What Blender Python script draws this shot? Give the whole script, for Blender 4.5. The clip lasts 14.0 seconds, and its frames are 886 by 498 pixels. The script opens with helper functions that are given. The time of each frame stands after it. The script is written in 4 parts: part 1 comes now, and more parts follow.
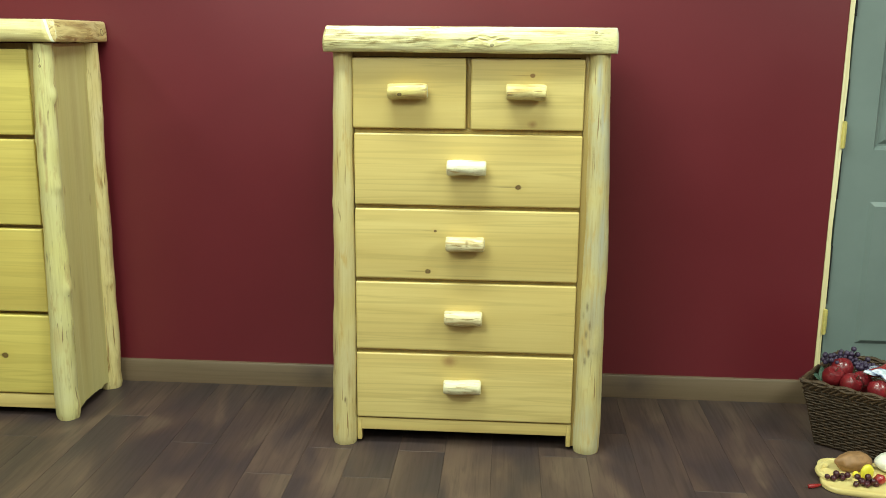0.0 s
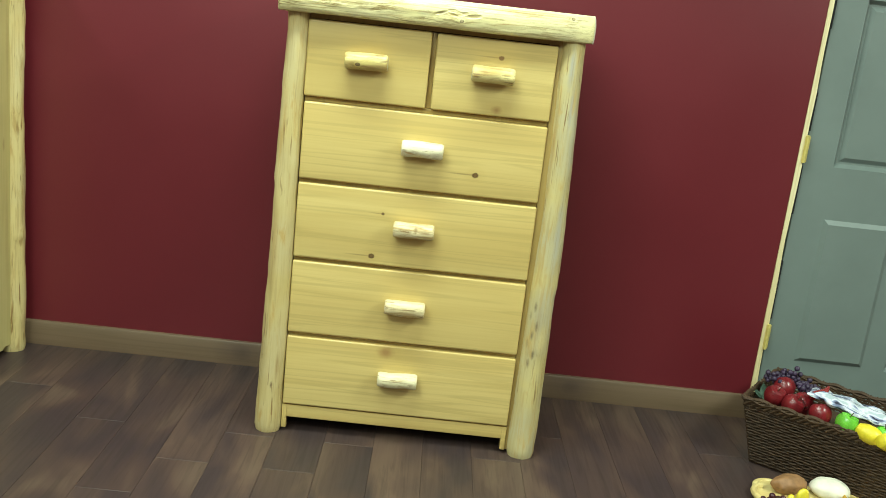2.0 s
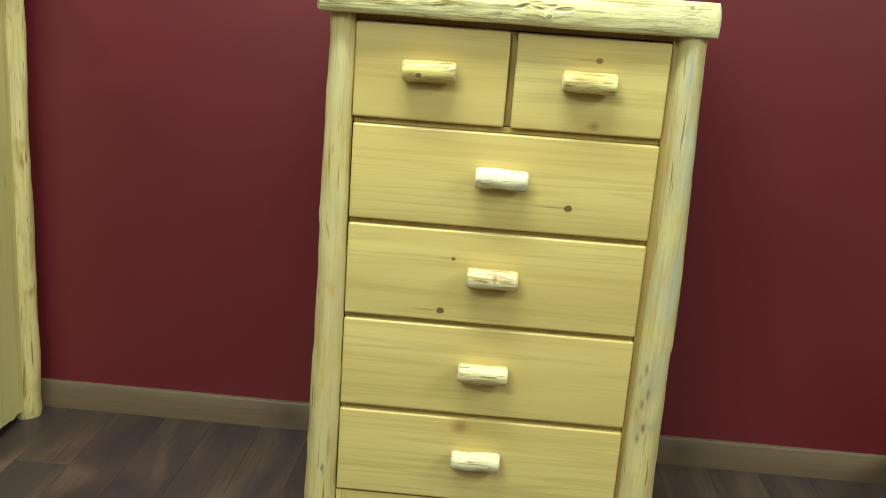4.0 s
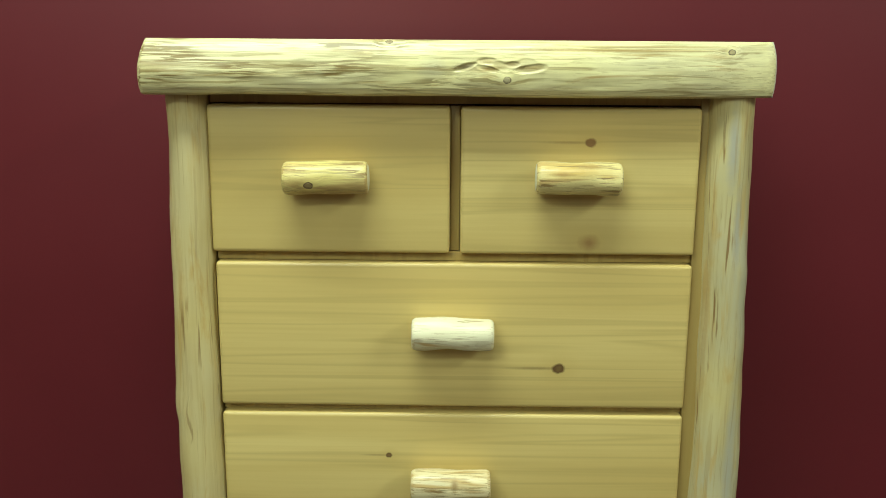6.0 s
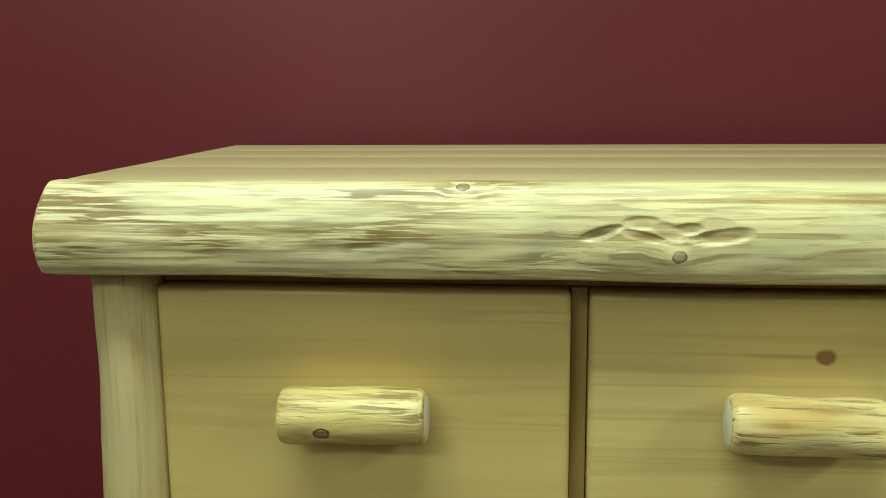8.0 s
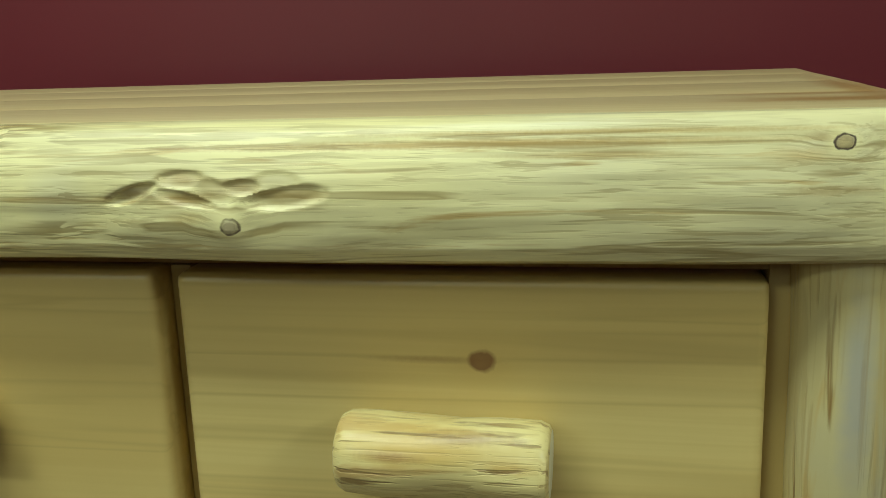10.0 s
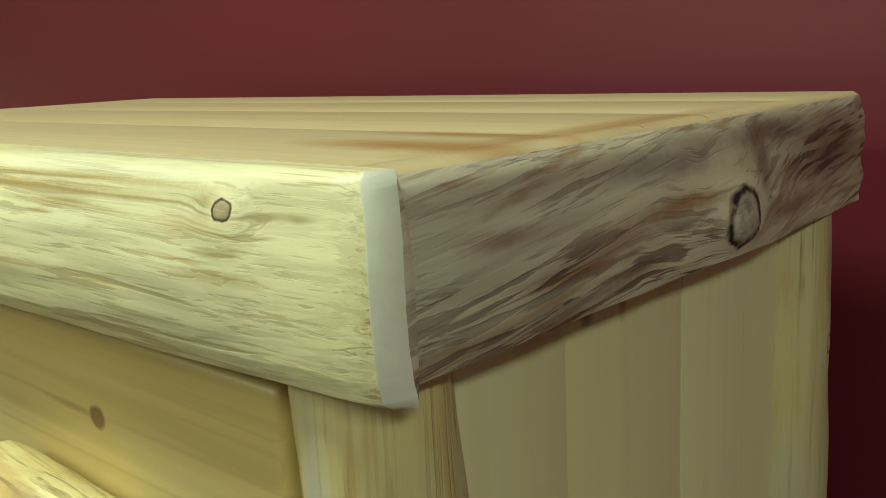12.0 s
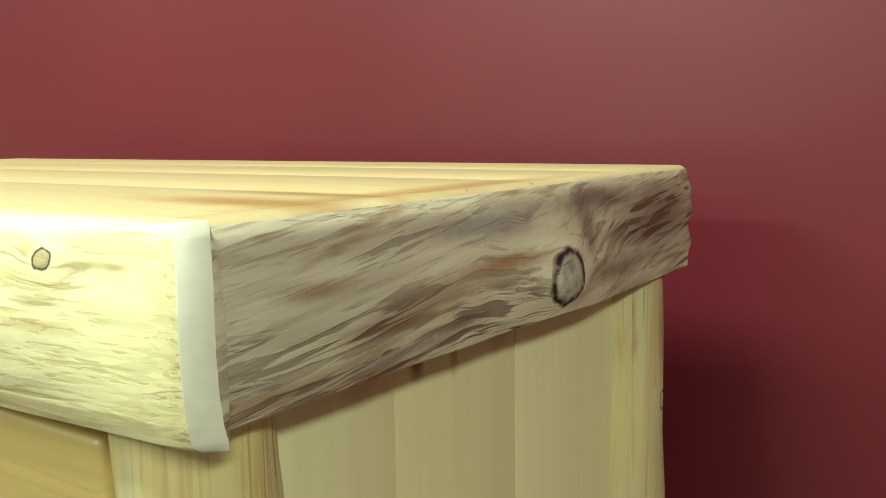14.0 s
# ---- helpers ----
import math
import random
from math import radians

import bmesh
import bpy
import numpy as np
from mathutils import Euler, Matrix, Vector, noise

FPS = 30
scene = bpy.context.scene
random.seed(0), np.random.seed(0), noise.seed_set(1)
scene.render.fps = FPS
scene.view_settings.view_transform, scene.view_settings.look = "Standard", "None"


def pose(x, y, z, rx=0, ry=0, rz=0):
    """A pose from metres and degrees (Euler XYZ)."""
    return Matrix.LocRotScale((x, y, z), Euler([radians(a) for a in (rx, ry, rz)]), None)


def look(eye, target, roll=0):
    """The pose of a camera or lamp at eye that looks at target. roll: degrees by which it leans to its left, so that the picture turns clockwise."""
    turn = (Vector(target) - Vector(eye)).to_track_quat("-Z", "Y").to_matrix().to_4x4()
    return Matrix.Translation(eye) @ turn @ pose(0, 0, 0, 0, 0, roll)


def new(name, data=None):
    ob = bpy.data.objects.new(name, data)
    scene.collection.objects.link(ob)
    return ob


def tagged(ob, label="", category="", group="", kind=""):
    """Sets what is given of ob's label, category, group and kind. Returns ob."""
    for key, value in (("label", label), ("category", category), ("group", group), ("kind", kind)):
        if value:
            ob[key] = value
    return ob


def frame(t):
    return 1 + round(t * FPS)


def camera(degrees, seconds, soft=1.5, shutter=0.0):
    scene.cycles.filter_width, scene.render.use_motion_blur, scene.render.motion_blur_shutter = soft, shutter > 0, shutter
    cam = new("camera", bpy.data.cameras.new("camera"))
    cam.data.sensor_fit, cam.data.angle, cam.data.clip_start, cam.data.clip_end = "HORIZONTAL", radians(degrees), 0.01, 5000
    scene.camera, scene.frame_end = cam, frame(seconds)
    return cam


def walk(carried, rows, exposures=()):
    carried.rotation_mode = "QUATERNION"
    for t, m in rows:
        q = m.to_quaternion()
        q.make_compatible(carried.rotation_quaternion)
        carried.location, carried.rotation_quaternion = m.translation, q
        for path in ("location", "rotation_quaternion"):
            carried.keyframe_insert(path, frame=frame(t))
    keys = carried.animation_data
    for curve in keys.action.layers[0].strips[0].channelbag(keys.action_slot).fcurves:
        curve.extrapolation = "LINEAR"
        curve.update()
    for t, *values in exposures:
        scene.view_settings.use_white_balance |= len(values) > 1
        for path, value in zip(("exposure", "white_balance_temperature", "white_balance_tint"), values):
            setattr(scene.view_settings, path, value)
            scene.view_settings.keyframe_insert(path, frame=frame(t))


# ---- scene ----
cam = camera(51.00, 14.0, soft=0.9)
PATH = [
    (0, (0.1263, -2.8419, 1.3056), (-0.0091, -0.8950, 0.8681), 0.51),
    (0.5, (0.1456, -2.8411, 1.2938), (0.0036, -0.8961, 0.8498), 0.36),
    (1, (0.1296, -2.8259, 1.2856), (-0.0388, -0.8864, 0.8277), 0.42),
    (1.5, (0.0980, -2.7791, 1.2862), (0.0133, -0.8488, 0.7698), 2.38),
    (2, (0.0344, -2.6616, 1.3137), (0.0751, -0.7235, 0.8217), 6.47),
    (2.5, (0.0222, -2.4798, 1.3724), (-0.0207, -0.5571, 0.8235), 6.72),
    (2.6, (-0.0005, -2.4713, 1.3787), (-0.0612, -0.5494, 0.8286), 6.34),
    (2.7, (-0.0045, -2.4373, 1.3753), (-0.0958, -0.5185, 0.8184), 5.61),
    (4.8, (-0.1184, -1.8633, 1.2771), (-0.1204, 0.0917, 0.8551), 1.68),
    (5, (-0.1646, -1.7669, 1.2746), (-0.1201, 0.1918, 0.8728), 1.07),
    (5.5, (-0.1456, -1.5492, 1.3285), (-0.0354, 0.3993, 0.8916), -0.47),
    (6, (0.0003, -1.3247, 1.3406), (-0.0228, 0.6284, 0.9108), 0.40),
    (6.5, (-0.0253, -1.1504, 1.3802), (-0.0990, 0.8116, 0.9991), 2.09),
    (7, (-0.0499, -0.9466, 1.4178), (-0.2026, 1.0151, 1.0596), 0.86),
    (7.2, (-0.0759, -0.8874, 1.4231), (-0.2089, 1.0811, 1.0954), -0.81),
    (9.3, (0.1734, -0.5947, 1.4029), (-0.2779, 1.3076, 0.9816), -2.64),
    (9.5, (0.2098, -0.5707, 1.3975), (-0.2784, 1.3217, 0.9727), -3.93),
    (10, (0.2725, -0.4979, 1.3892), (-0.1072, 1.4130, 0.9373), -2.10),
    (10.5, (0.3628, -0.3950, 1.3892), (-0.0733, 1.5078, 0.9545), -1.97),
    (11, (0.4852, -0.3365, 1.3900), (-0.2317, 1.4832, 0.9716), -1.22),
    (11.5, (0.5995, -0.2680, 1.3888), (-0.5832, 1.2915, 0.9774), -2.36),
    (12, (0.6376, -0.2073, 1.3791), (-0.7007, 1.2236, 0.9773), -2.68),
    (12.5, (0.6669, -0.1602, 1.3776), (-0.7127, 1.2535, 1.0639), -2.40),
    (13, (0.6977, -0.1331, 1.3810), (-0.6227, 1.3403, 1.0882), -3.37),
    (13.5, (0.7021, -0.1404, 1.3830), (-0.6191, 1.3353, 1.1059), -2.93),
    (14, (0.6714, -0.2054, 1.3750), (-0.5031, 1.3926, 1.1163), -0.99),
]
EXPOSURES = [(0, 0.26), (2.6, 0.26), (5.0, -0.16), (6.5, -0.48), (7.2, -0.6), (9.3, -0.93), (10.5, -1.0), (11.0, -1.04), (11.5, -0.84), (12.0, -0.58), (12.5, -0.26), (13.0, 0.11), (13.5, 0.33), (14.0, 0.36)]
walk(cam, [(t, look(eye, target, roll)) for t, eye, target, roll in PATH], EXPOSURES)

# ---- world and light ----
world = bpy.data.worlds.new("world")
scene.world = world
world.use_nodes = True
world.node_tree.nodes["Background"].inputs[0].default_value = (0.9, 0.95, 1.0, 1)
world.node_tree.nodes["Background"].inputs[1].default_value = 0.02


def ceiling_lamp(x, y, z, sx, sy, watts, color=(0.835, 1.0, 0.865)):
    data = bpy.data.lights.new("ceiling_lamp", "AREA")
    data.shape, data.size, data.size_y, data.energy, data.color = "RECTANGLE", sx, sy, watts, color
    ob = new("ceiling_lamp", data)
    ob.matrix_world = pose(x, y, z)
    return ob


CEIL = 2.85
ceiling_lamp(-0.30, -0.64, CEIL - 0.05, 1.3, 0.4, 56)
ceiling_lamp(-2.50, -1.00, CEIL - 0.05, 0.4, 1.2, 25)
ceiling_lamp(-1.3, -2.7, CEIL - 0.05, 1.2, 0.4, 78)
ceiling_lamp(2.5, -1.7, CEIL - 0.05, 0.4, 1.2, 92)
ceiling_lamp(0.9, -3.6, CEIL - 0.05, 1.2, 0.4, 26)
ceiling_lamp(-0.9, -4.9, CEIL - 0.05, 1.2, 0.4, 44)


# ---- materials ----
class Nodes:
    """A short way to write node trees."""

    def __init__(self, name):
        self.mat = bpy.data.materials.new(name)
        self.mat.use_nodes = True
        self.tree = self.mat.node_tree
        self.bsdf = self.tree.nodes["Principled BSDF"]

    def add(self, kind, **values):
        node = self.tree.nodes.new(kind)
        for key, value in values.items():
            setattr(node, key, value)
        return node

    def put(self, socket, value):
        if isinstance(value, bpy.types.NodeSocket):
            self.tree.links.new(value, socket)
        elif isinstance(value, tuple) and len(value) == 3 and socket.type == "RGBA":
            socket.default_value = (*value, 1)
        else:
            socket.default_value = value

    def coords(self, scale=(1, 1, 1), move=(0, 0, 0), turn=(0, 0, 0), source=None):
        if source is None:
            source = self.add("ShaderNodeTexCoord").outputs["Object"]
        m = self.add("ShaderNodeMapping")
        self.put(m.inputs["Vector"], source)
        m.inputs["Scale"].default_value, m.inputs["Location"].default_value, m.inputs["Rotation"].default_value = scale, move, turn
        return m.outputs[0]

    def noise(self, vector, scale=1.0, detail=3.0, rough=0.55, distort=0.0):
        n = self.add("ShaderNodeTexNoise")
        self.put(n.inputs["Vector"], vector)
        n.inputs["Scale"].default_value, n.inputs["Detail"].default_value = scale, detail
        n.inputs["Roughness"].default_value, n.inputs["Distortion"].default_value = rough, distort
        return n.outputs[0]

    def ramp(self, value, *stops):
        """Stops of (place, value or colour)."""
        r = self.add("ShaderNodeValToRGB")
        self.put(r.inputs[0], value)
        while len(r.color_ramp.elements) < len(stops):
            r.color_ramp.elements.new(0.5)
        for e, (at, c) in zip(r.color_ramp.elements, stops):
            e.position = at
            e.color = (*c, 1) if isinstance(c, tuple) else (c, c, c, 1)
        return r.outputs[0]

    def mix(self, fac, a, b, blend="MIX"):
        m = self.add("ShaderNodeMix", data_type="RGBA", blend_type=blend)
        self.put(m.inputs[0], fac)
        self.put(m.inputs[6], a)
        self.put(m.inputs[7], b)
        return m.outputs[2]

    def math(self, how, a, b=0.5):
        m = self.add("ShaderNodeMath", operation=how)
        self.put(m.inputs[0], a)
        self.put(m.inputs[1], b)
        return m.outputs[0]

    def bump(self, height, strength=0.3, distance=0.002, normal=None):
        b = self.add("ShaderNodeBump")
        self.put(b.inputs["Height"], height)
        b.inputs["Strength"].default_value, b.inputs["Distance"].default_value = strength, distance
        if normal is not None:
            self.put(b.inputs["Normal"], normal)
        return b.outputs[0]

    def done(self, color, rough=0.5, normal=None, metal=0.0, spec=0.5, coat=0.0):
        self.put(self.bsdf.inputs["Base Color"], color)
        self.put(self.bsdf.inputs["Roughness"], rough)
        self.bsdf.inputs["Metallic"].default_value = metal
        self.bsdf.inputs["Specular IOR Level"].default_value = spec
        self.bsdf.inputs["Coat Weight"].default_value = coat
        self.bsdf.inputs["Coat Roughness"].default_value = 0.25
        if normal is not None:
            self.put(self.bsdf.inputs["Normal"], normal)
        return self.mat


def along(axis, length, across):
    """Texture scale that stretches a pattern along one axis."""
    return tuple(length if i == axis else across for i in range(3))


def knot_mask(n, centre, radii, edge=0.75):
    """Distance from a knot in its own radii: 0 in the middle, 1 at the rim."""
    v = n.coords(scale=tuple(1 / r for r in radii), move=tuple(-c / r for c, r in zip(centre, radii)))
    wob = n.noise(n.coords(), 0.9 / min(radii), 2)
    ln = n.add("ShaderNodeVectorMath", operation="LENGTH")
    n.put(ln.inputs[0], v)
    return n.math("ADD", ln.outputs[1], n.math("MULTIPLY", n.math("SUBTRACT", wob, 0.5), 0.55))


def add_marks(n, col, marks):
    """Soft-edged patches of colour: (centre, radii, colour, strength)."""
    for centre, radii, tone, strength in marks:
        d = knot_mask(n, centre, radii)
        col = n.mix(n.ramp(n.math("MULTIPLY", d, 0.5), (0.15, strength), (0.60, 0.0)), col, tone)
    return col


def pine(name, axis, seed=0.0, knots=(), base=(0.71, 0.555, 0.215), deep=(0.575, 0.415, 0.135), rough=0.38, marks=(), bands_amount=0.46):
    """Clear-coated pine board with long grain and a few knots: (centre, radius, colour, softness)."""
    n = Nodes(name)
    move = (seed * 1.7, seed * 2.3, seed * 3.1)
    info = n.add("ShaderNodeObjectInfo")
    broad = n.noise(n.coords(along(axis, 0.8, 9), move), 1.0, 3, 0.5, 0.6)
    fine = n.noise(n.coords(along(axis, 3, 170), move), 1.0, 3, 0.6, 0.2)
    bands = n.noise(n.coords(along(axis, 1.0, 42), move), 1.0, 2, 0.4, 0.8)
    col = n.mix(n.ramp(broad, (0.35, 0.0), (0.68, 0.75)), base, deep)
    col = n.mix(n.ramp(bands, (0.50, 0.0), (0.57, bands_amount), (0.64, 0.0)), col, tuple(c * 0.78 for c in deep))
    col = n.mix(n.ramp(fine, (0.42, 0.0), (0.70, 0.38)), col, deep)
    col = n.mix(n.math("MULTIPLY", info.outputs["Random"], 0.18), col, (0.60, 0.42, 0.13))
    col = add_marks(n, col, marks)
    for centre, radius, tone, soft in knots:
        radii = tuple(radius * (1.25 if i == axis else 1.0) for i in range(3))
        d = knot_mask(n, centre, radii)
        halo = n.ramp(n.math("MULTIPLY", d, 0.28), (0.25, 0.45), (0.95, 0.0))
        col = n.mix(halo, col, deep)
        ring = n.ramp(n.math("MULTIPLY", d, 0.5), (0.10, 0.80), (0.34, 0.95 - soft * 0.45), (0.52, 0.0)) if soft < 0.5 else n.ramp(n.math("MULTIPLY", d, 0.5), (0.1, 0.65), (0.6, 0.0))
        col = n.mix(ring, col, tone)
        tail = knot_mask(n, tuple(c - (radius * 4 if i == axis else 0) for i, c in enumerate(centre)), tuple(radius * (6 if i == axis else 0.35) for i in range(3)))
        col = n.mix(n.ramp(n.math("MULTIPLY", tail, 0.5), (0.1, 0.45 * (1 - soft)), (0.55, 0.0)), col, tone)
    return n.done(col, n.ramp(fine, (0.2, rough - 0.05), (0.8, rough + 0.1)), n.bump(fine, 0.12, 0.001), coat=0.12)


def log_skin(name, axis, seed=0.0, base=(0.76, 0.66, 0.31), streak=(0.36, 0.21, 0.06), amount=0.5, knots=(), grey=(0.62, 0.58, 0.42), grey_amount=0.35,
             length=12.0, across=240.0, stain=0.0, stain_tone=(0.30, 0.17, 0.08), marks=(), only=None, long_lines=0.0, tilt=0.0, relief=0.5, scratch=0.0, fine_size=(22, 420)):
    """Hand-peeled log: creamy sapwood with broken streaks of inner bark, broad stains, greyed patches and knots."""
    n = Nodes(name)
    move = (seed * 1.3, seed * 2.9, seed * 0.7)
    big = n.noise(n.coords((6, 6, 6), move), 1.0, 3, 0.5)
    patch = n.noise(n.coords(along(axis, 5, 22), (seed, seed, -seed)), 1.0, 3, 0.5, 0.4)
    lean = n.coords(turn=(tilt, 0, 0))
    for centre, radius, rim, core in knots:
        far = knot_mask(n, centre, tuple(radius * (6.0 if i == axis else 3.2) for i in range(3)))
        push = n.add("ShaderNodeCombineXYZ")
        n.put(push.inputs[0 if axis == 2 else 2], n.math("MULTIPLY", n.ramp(far, (0.1, 1.0), (1.0, 0.0)), radius * 1.3))
        bent = n.add("ShaderNodeVectorMath", operation="ADD")
        n.put(bent.inputs[0], lean)
        n.put(bent.inputs[1], push.outputs[0])
        lean = bent.outputs[0]
    streaks = n.noise(n.coords(along(axis, length, across), move, source=lean), 1.0, 3, 0.5, 0.35)
    lines = n.noise(n.coords(along(axis, length * 0.45, across * 1.9), move, source=lean), 1.0, 2, 0.5, 0.3)
    grain = n.noise(n.coords(along(axis, 3, 110), move, source=lean), 1.0, 3, 0.5, 0.5)
    broad = n.noise(n.coords(along(axis, max(7.0, length * 0.4), max(45.0, across * 0.35)), (-seed, seed, seed), source=lean), 1.0, 4, 0.6, 0.6)
    fine = n.noise(n.coords(along(axis, 30, 320), move), 1.0, 2)
    lo = 0.66 - 0.13 * amount
    mask = n.math("MULTIPLY", n.ramp(streaks, (lo - 0.03, 0.0), (lo + 0.04, 1.0)), n.ramp(patch, (0.42, 0.0), (0.56, 1.0)))
    if only:
        split = n.add("ShaderNodeSeparateXYZ")
        n.put(split.inputs[0], n.add("ShaderNodeTexCoord").outputs["Object"])
        where = n.math("ADD", split.outputs[axis], n.math("MULTIPLY", n.math("SUBTRACT", big, 0.5), 0.5))
        reach = n.add("ShaderNodeMapRange")
        n.put(reach.inputs[0], where)
        for i, value in enumerate((only[0], only[1], 1.0, only[2])):
            reach.inputs[i + 1].default_value = value
        mask = n.math("MULTIPLY", mask, reach.outputs[0])
    thin = n.ramp(lines, (0.60, 0.0), (0.68, 0.30))
    if scratch:
        torn = n.noise(n.coords(along(axis, *fine_size), (seed * 0.3, -seed, seed * 2.1), source=lean), 1.0, 2, 0.5, 0.3)
        field = n.noise(n.coords(along(axis, 5, 34), (-seed, seed * 0.4, seed)), 1.0, 2, 0.5, 0.3)
        torn = n.math("MULTIPLY", n.ramp(torn, (0.575, 0.0), (0.615, 1.0)), n.ramp(field, (0.40, 0.12), (0.58, 1.0)))
        thin = n.math("MAXIMUM", thin, n.math("MULTIPLY", torn, scratch))
    if long_lines:
        runs = n.noise(n.coords(along(axis, 2.6, 95), (seed, -seed, seed), source=lean), 1.0, 3, 0.5, 1.0)
        thin = n.math("MAXIMUM", thin, n.ramp(runs, (0.57, 0.0), (0.63, long_lines), (0.72, long_lines * 0.4)))
    col = n.mix(n.ramp(big, (0.35, 0.0), (0.75, grey_amount)), base, grey)
    col = n.mix(n.ramp(grain, (0.46, 0.0), (0.72, 0.45)), col, tuple(0.6 * a + 0.4 * b for a, b in zip(base, streak)))
    if stain:
        col = n.mix(n.ramp(broad, (0.62 - 0.2 * stain, 0.0), (0.74 - 0.2 * stain, 0.85)), col, stain_tone)
    col = add_marks(n, col, marks)
    col = n.mix(thin, col, tuple(c * 0.95 for c in streak))
    col = n.mix(n.math("MULTIPLY", mask, 0.92), col, n.mix(fine, streak, tuple(c * 0.5 for c in streak)))
    height = n.math("SUBTRACT", n.math("MULTIPLY", grain, 0.5), n.math("MULTIPLY", n.math("ADD", mask, thin), 0.4))
    chips = n.noise(n.coords((140, 140, 140), move), 1.0, 2)
    for centre, radius, rim, core in knots:
        d = knot_mask(n, centre, tuple(radius * (1.2 if i == axis else 1.0) for i in range(3)))
        halo = n.ramp(n.math("MULTIPLY", d, 0.4), (0.45, 0.5), (0.85, 0.0))
        col = n.mix(halo, col, tuple(min(1, c * 1.05) for c in base))
        ring = n.ramp(n.math("MULTIPLY", d, 0.5), (0.34, 0.0), (0.42, 1.0), (0.48, 1.0), (0.55, 0.0))
        col = n.mix(n.math("MULTIPLY", ring, n.ramp(chips, (0.34, 0.55), (0.48, 1.0))), col, rim)
        col = n.mix(n.ramp(n.math("MULTIPLY", d, 0.5), (0.34, 0.85), (0.44, 0.0)), col, n.mix(n.ramp(chips, (0.4, 0.0), (0.7, 0.6)), core, rim))
        height = n.math("SUBTRACT", height, n.math("MULTIPLY", ring, 0.5))
    return n.done(col, n.ramp(fine, (0.2, 0.34), (0.8, 0.52)), n.bump(height, relief, 0.003), coat=0.2)


def plain(name, color, rough=0.5, spread=0.25, scale=25.0, metal=0.0, bump=0.15, coat=0.0, spec=0.5):
    """A surface of one colour with mottling at two scales and slight relief."""
    n = Nodes(name)
    info = n.add("ShaderNodeObjectInfo")
    a = n.noise(n.coords(), scale, 4)
    b = n.noise(n.coords(), scale * 6, 2)
    dark = tuple(c * (1 - spread) for c in color)
    light = tuple(min(1, c * (1 + spread * 0.6)) for c in color)
    col = n.mix(n.ramp(a, (0.3, 0.0), (0.7, 1.0)), dark, light)
    col = n.mix(n.math("MULTIPLY", info.outputs["Random"], spread), col, dark)
    return n.done(col, n.ramp(b, (0.2, max(0.02, rough - 0.06)), (0.8, rough + 0.08)), n.bump(b, bump, 0.001), metal, spec, coat)


def wall_paint(name, color):
    """Satin wall paint with roller texture and faint scuffs."""
    n = Nodes(name)
    big = n.noise(n.coords(), 1.3, 4)
    roll = n.noise(n.coords(), 420, 2)
    specks = n.noise(n.coords(), 38, 2)
    col = n.mix(n.ramp(big, (0.3, 0.0), (0.7, 1.0)), tuple(c * 0.9 for c in color), tuple(c * 1.08 for c in color))
    col = n.mix(n.ramp(specks, (0.80, 0.0), (0.84, 0.35)), col, (0.45, 0.30, 0.28))
    return n.done(col, n.ramp(big, (0.3, 0.38), (0.7, 0.44)), n.bump(roll, 0.05, 0.001), spec=0.55)


def floor_wood(name):
    """Dark hand-scraped plank floor, each plank of its own tone with cloudy stain and long grain."""
    n = Nodes(name)
    info = n.add("ShaderNodeObjectInfo")
    shift = n.add("ShaderNodeCombineXYZ")
    n.put(shift.inputs[0], n.math("MULTIPLY", info.outputs["Random"], 37.0))
    n.put(shift.inputs[2], n.math("MULTIPLY", info.outputs["Random"], 11.0))
    vec = n.add("ShaderNodeVectorMath", operation="ADD")
    n.put(vec.inputs[0], n.add("ShaderNodeTexCoord").outputs["Object"])
    n.put(vec.inputs[1], shift.outputs[0])
    v = vec.outputs[0]
    cloud = n.noise(n.coords((7, 2.2, 7), source=v), 1.0, 3, 0.5, 0.6)
    grain = n.noise(n.coords((70, 3.5, 70), source=v), 1.0, 4, 0.6, 0.6)
    col = n.mix(info.outputs["Random"], (0.062, 0.037, 0.031), (0.100, 0.061, 0.046))
    col = n.mix(n.ramp(cloud, (0.38, 0.0), (0.62, 0.85)), col, (0.036, 0.025, 0.027))
    col = n.mix(n.ramp(cloud, (0.28, 0.5), (0.42, 0.0)), col, (0.135, 0.092, 0.064))
    col = n.mix(n.ramp(grain, (0.5, 0.0), (0.75, 0.55)), col, (0.030, 0.020, 0.016))
    return n.done(col, n.ramp(grain, (0.2, 0.36), (0.8, 0.55)), n.bump(grain, 0.25, 0.001), spec=0.4)


KNOT_DARK = (0.10, 0.045, 0.015)
KNOT_RED = (0.30, 0.13, 0.045)
M_wall = wall_paint("burgundy_paint", (0.136, 0.0130, 0.0195))
# Colour of the unseen walls, picked to dim and redden bounced light.
M_wall_far = wall_paint("unseen_wall_paint", (0.19, 0.10, 0.085))
M_ceiling = plain("ceiling_paint", (0.75, 0.74, 0.70), 0.8, 0.06, 3)
M_floor = floor_wood("plank_floor")
M_under = plain("subfloor", (0.02, 0.016, 0.013), 0.9, 0.2, 5)
M_base = pine("stained_baseboard", 0, 3.3, (((-0.58, 0.49, 0.05), 0.026, (0.07, 0.045, 0.03), 0.6), ((0.62, 0.49, 0.05), 0.025, (0.07, 0.045, 0.03), 0.6)),
              base=(0.118, 0.073, 0.057), deep=(0.074, 0.045, 0.036), rough=0.5)
M_door = plain("grey_green_door_paint", (0.165, 0.208, 0.192), 0.45, 0.10, 4, bump=0.2)
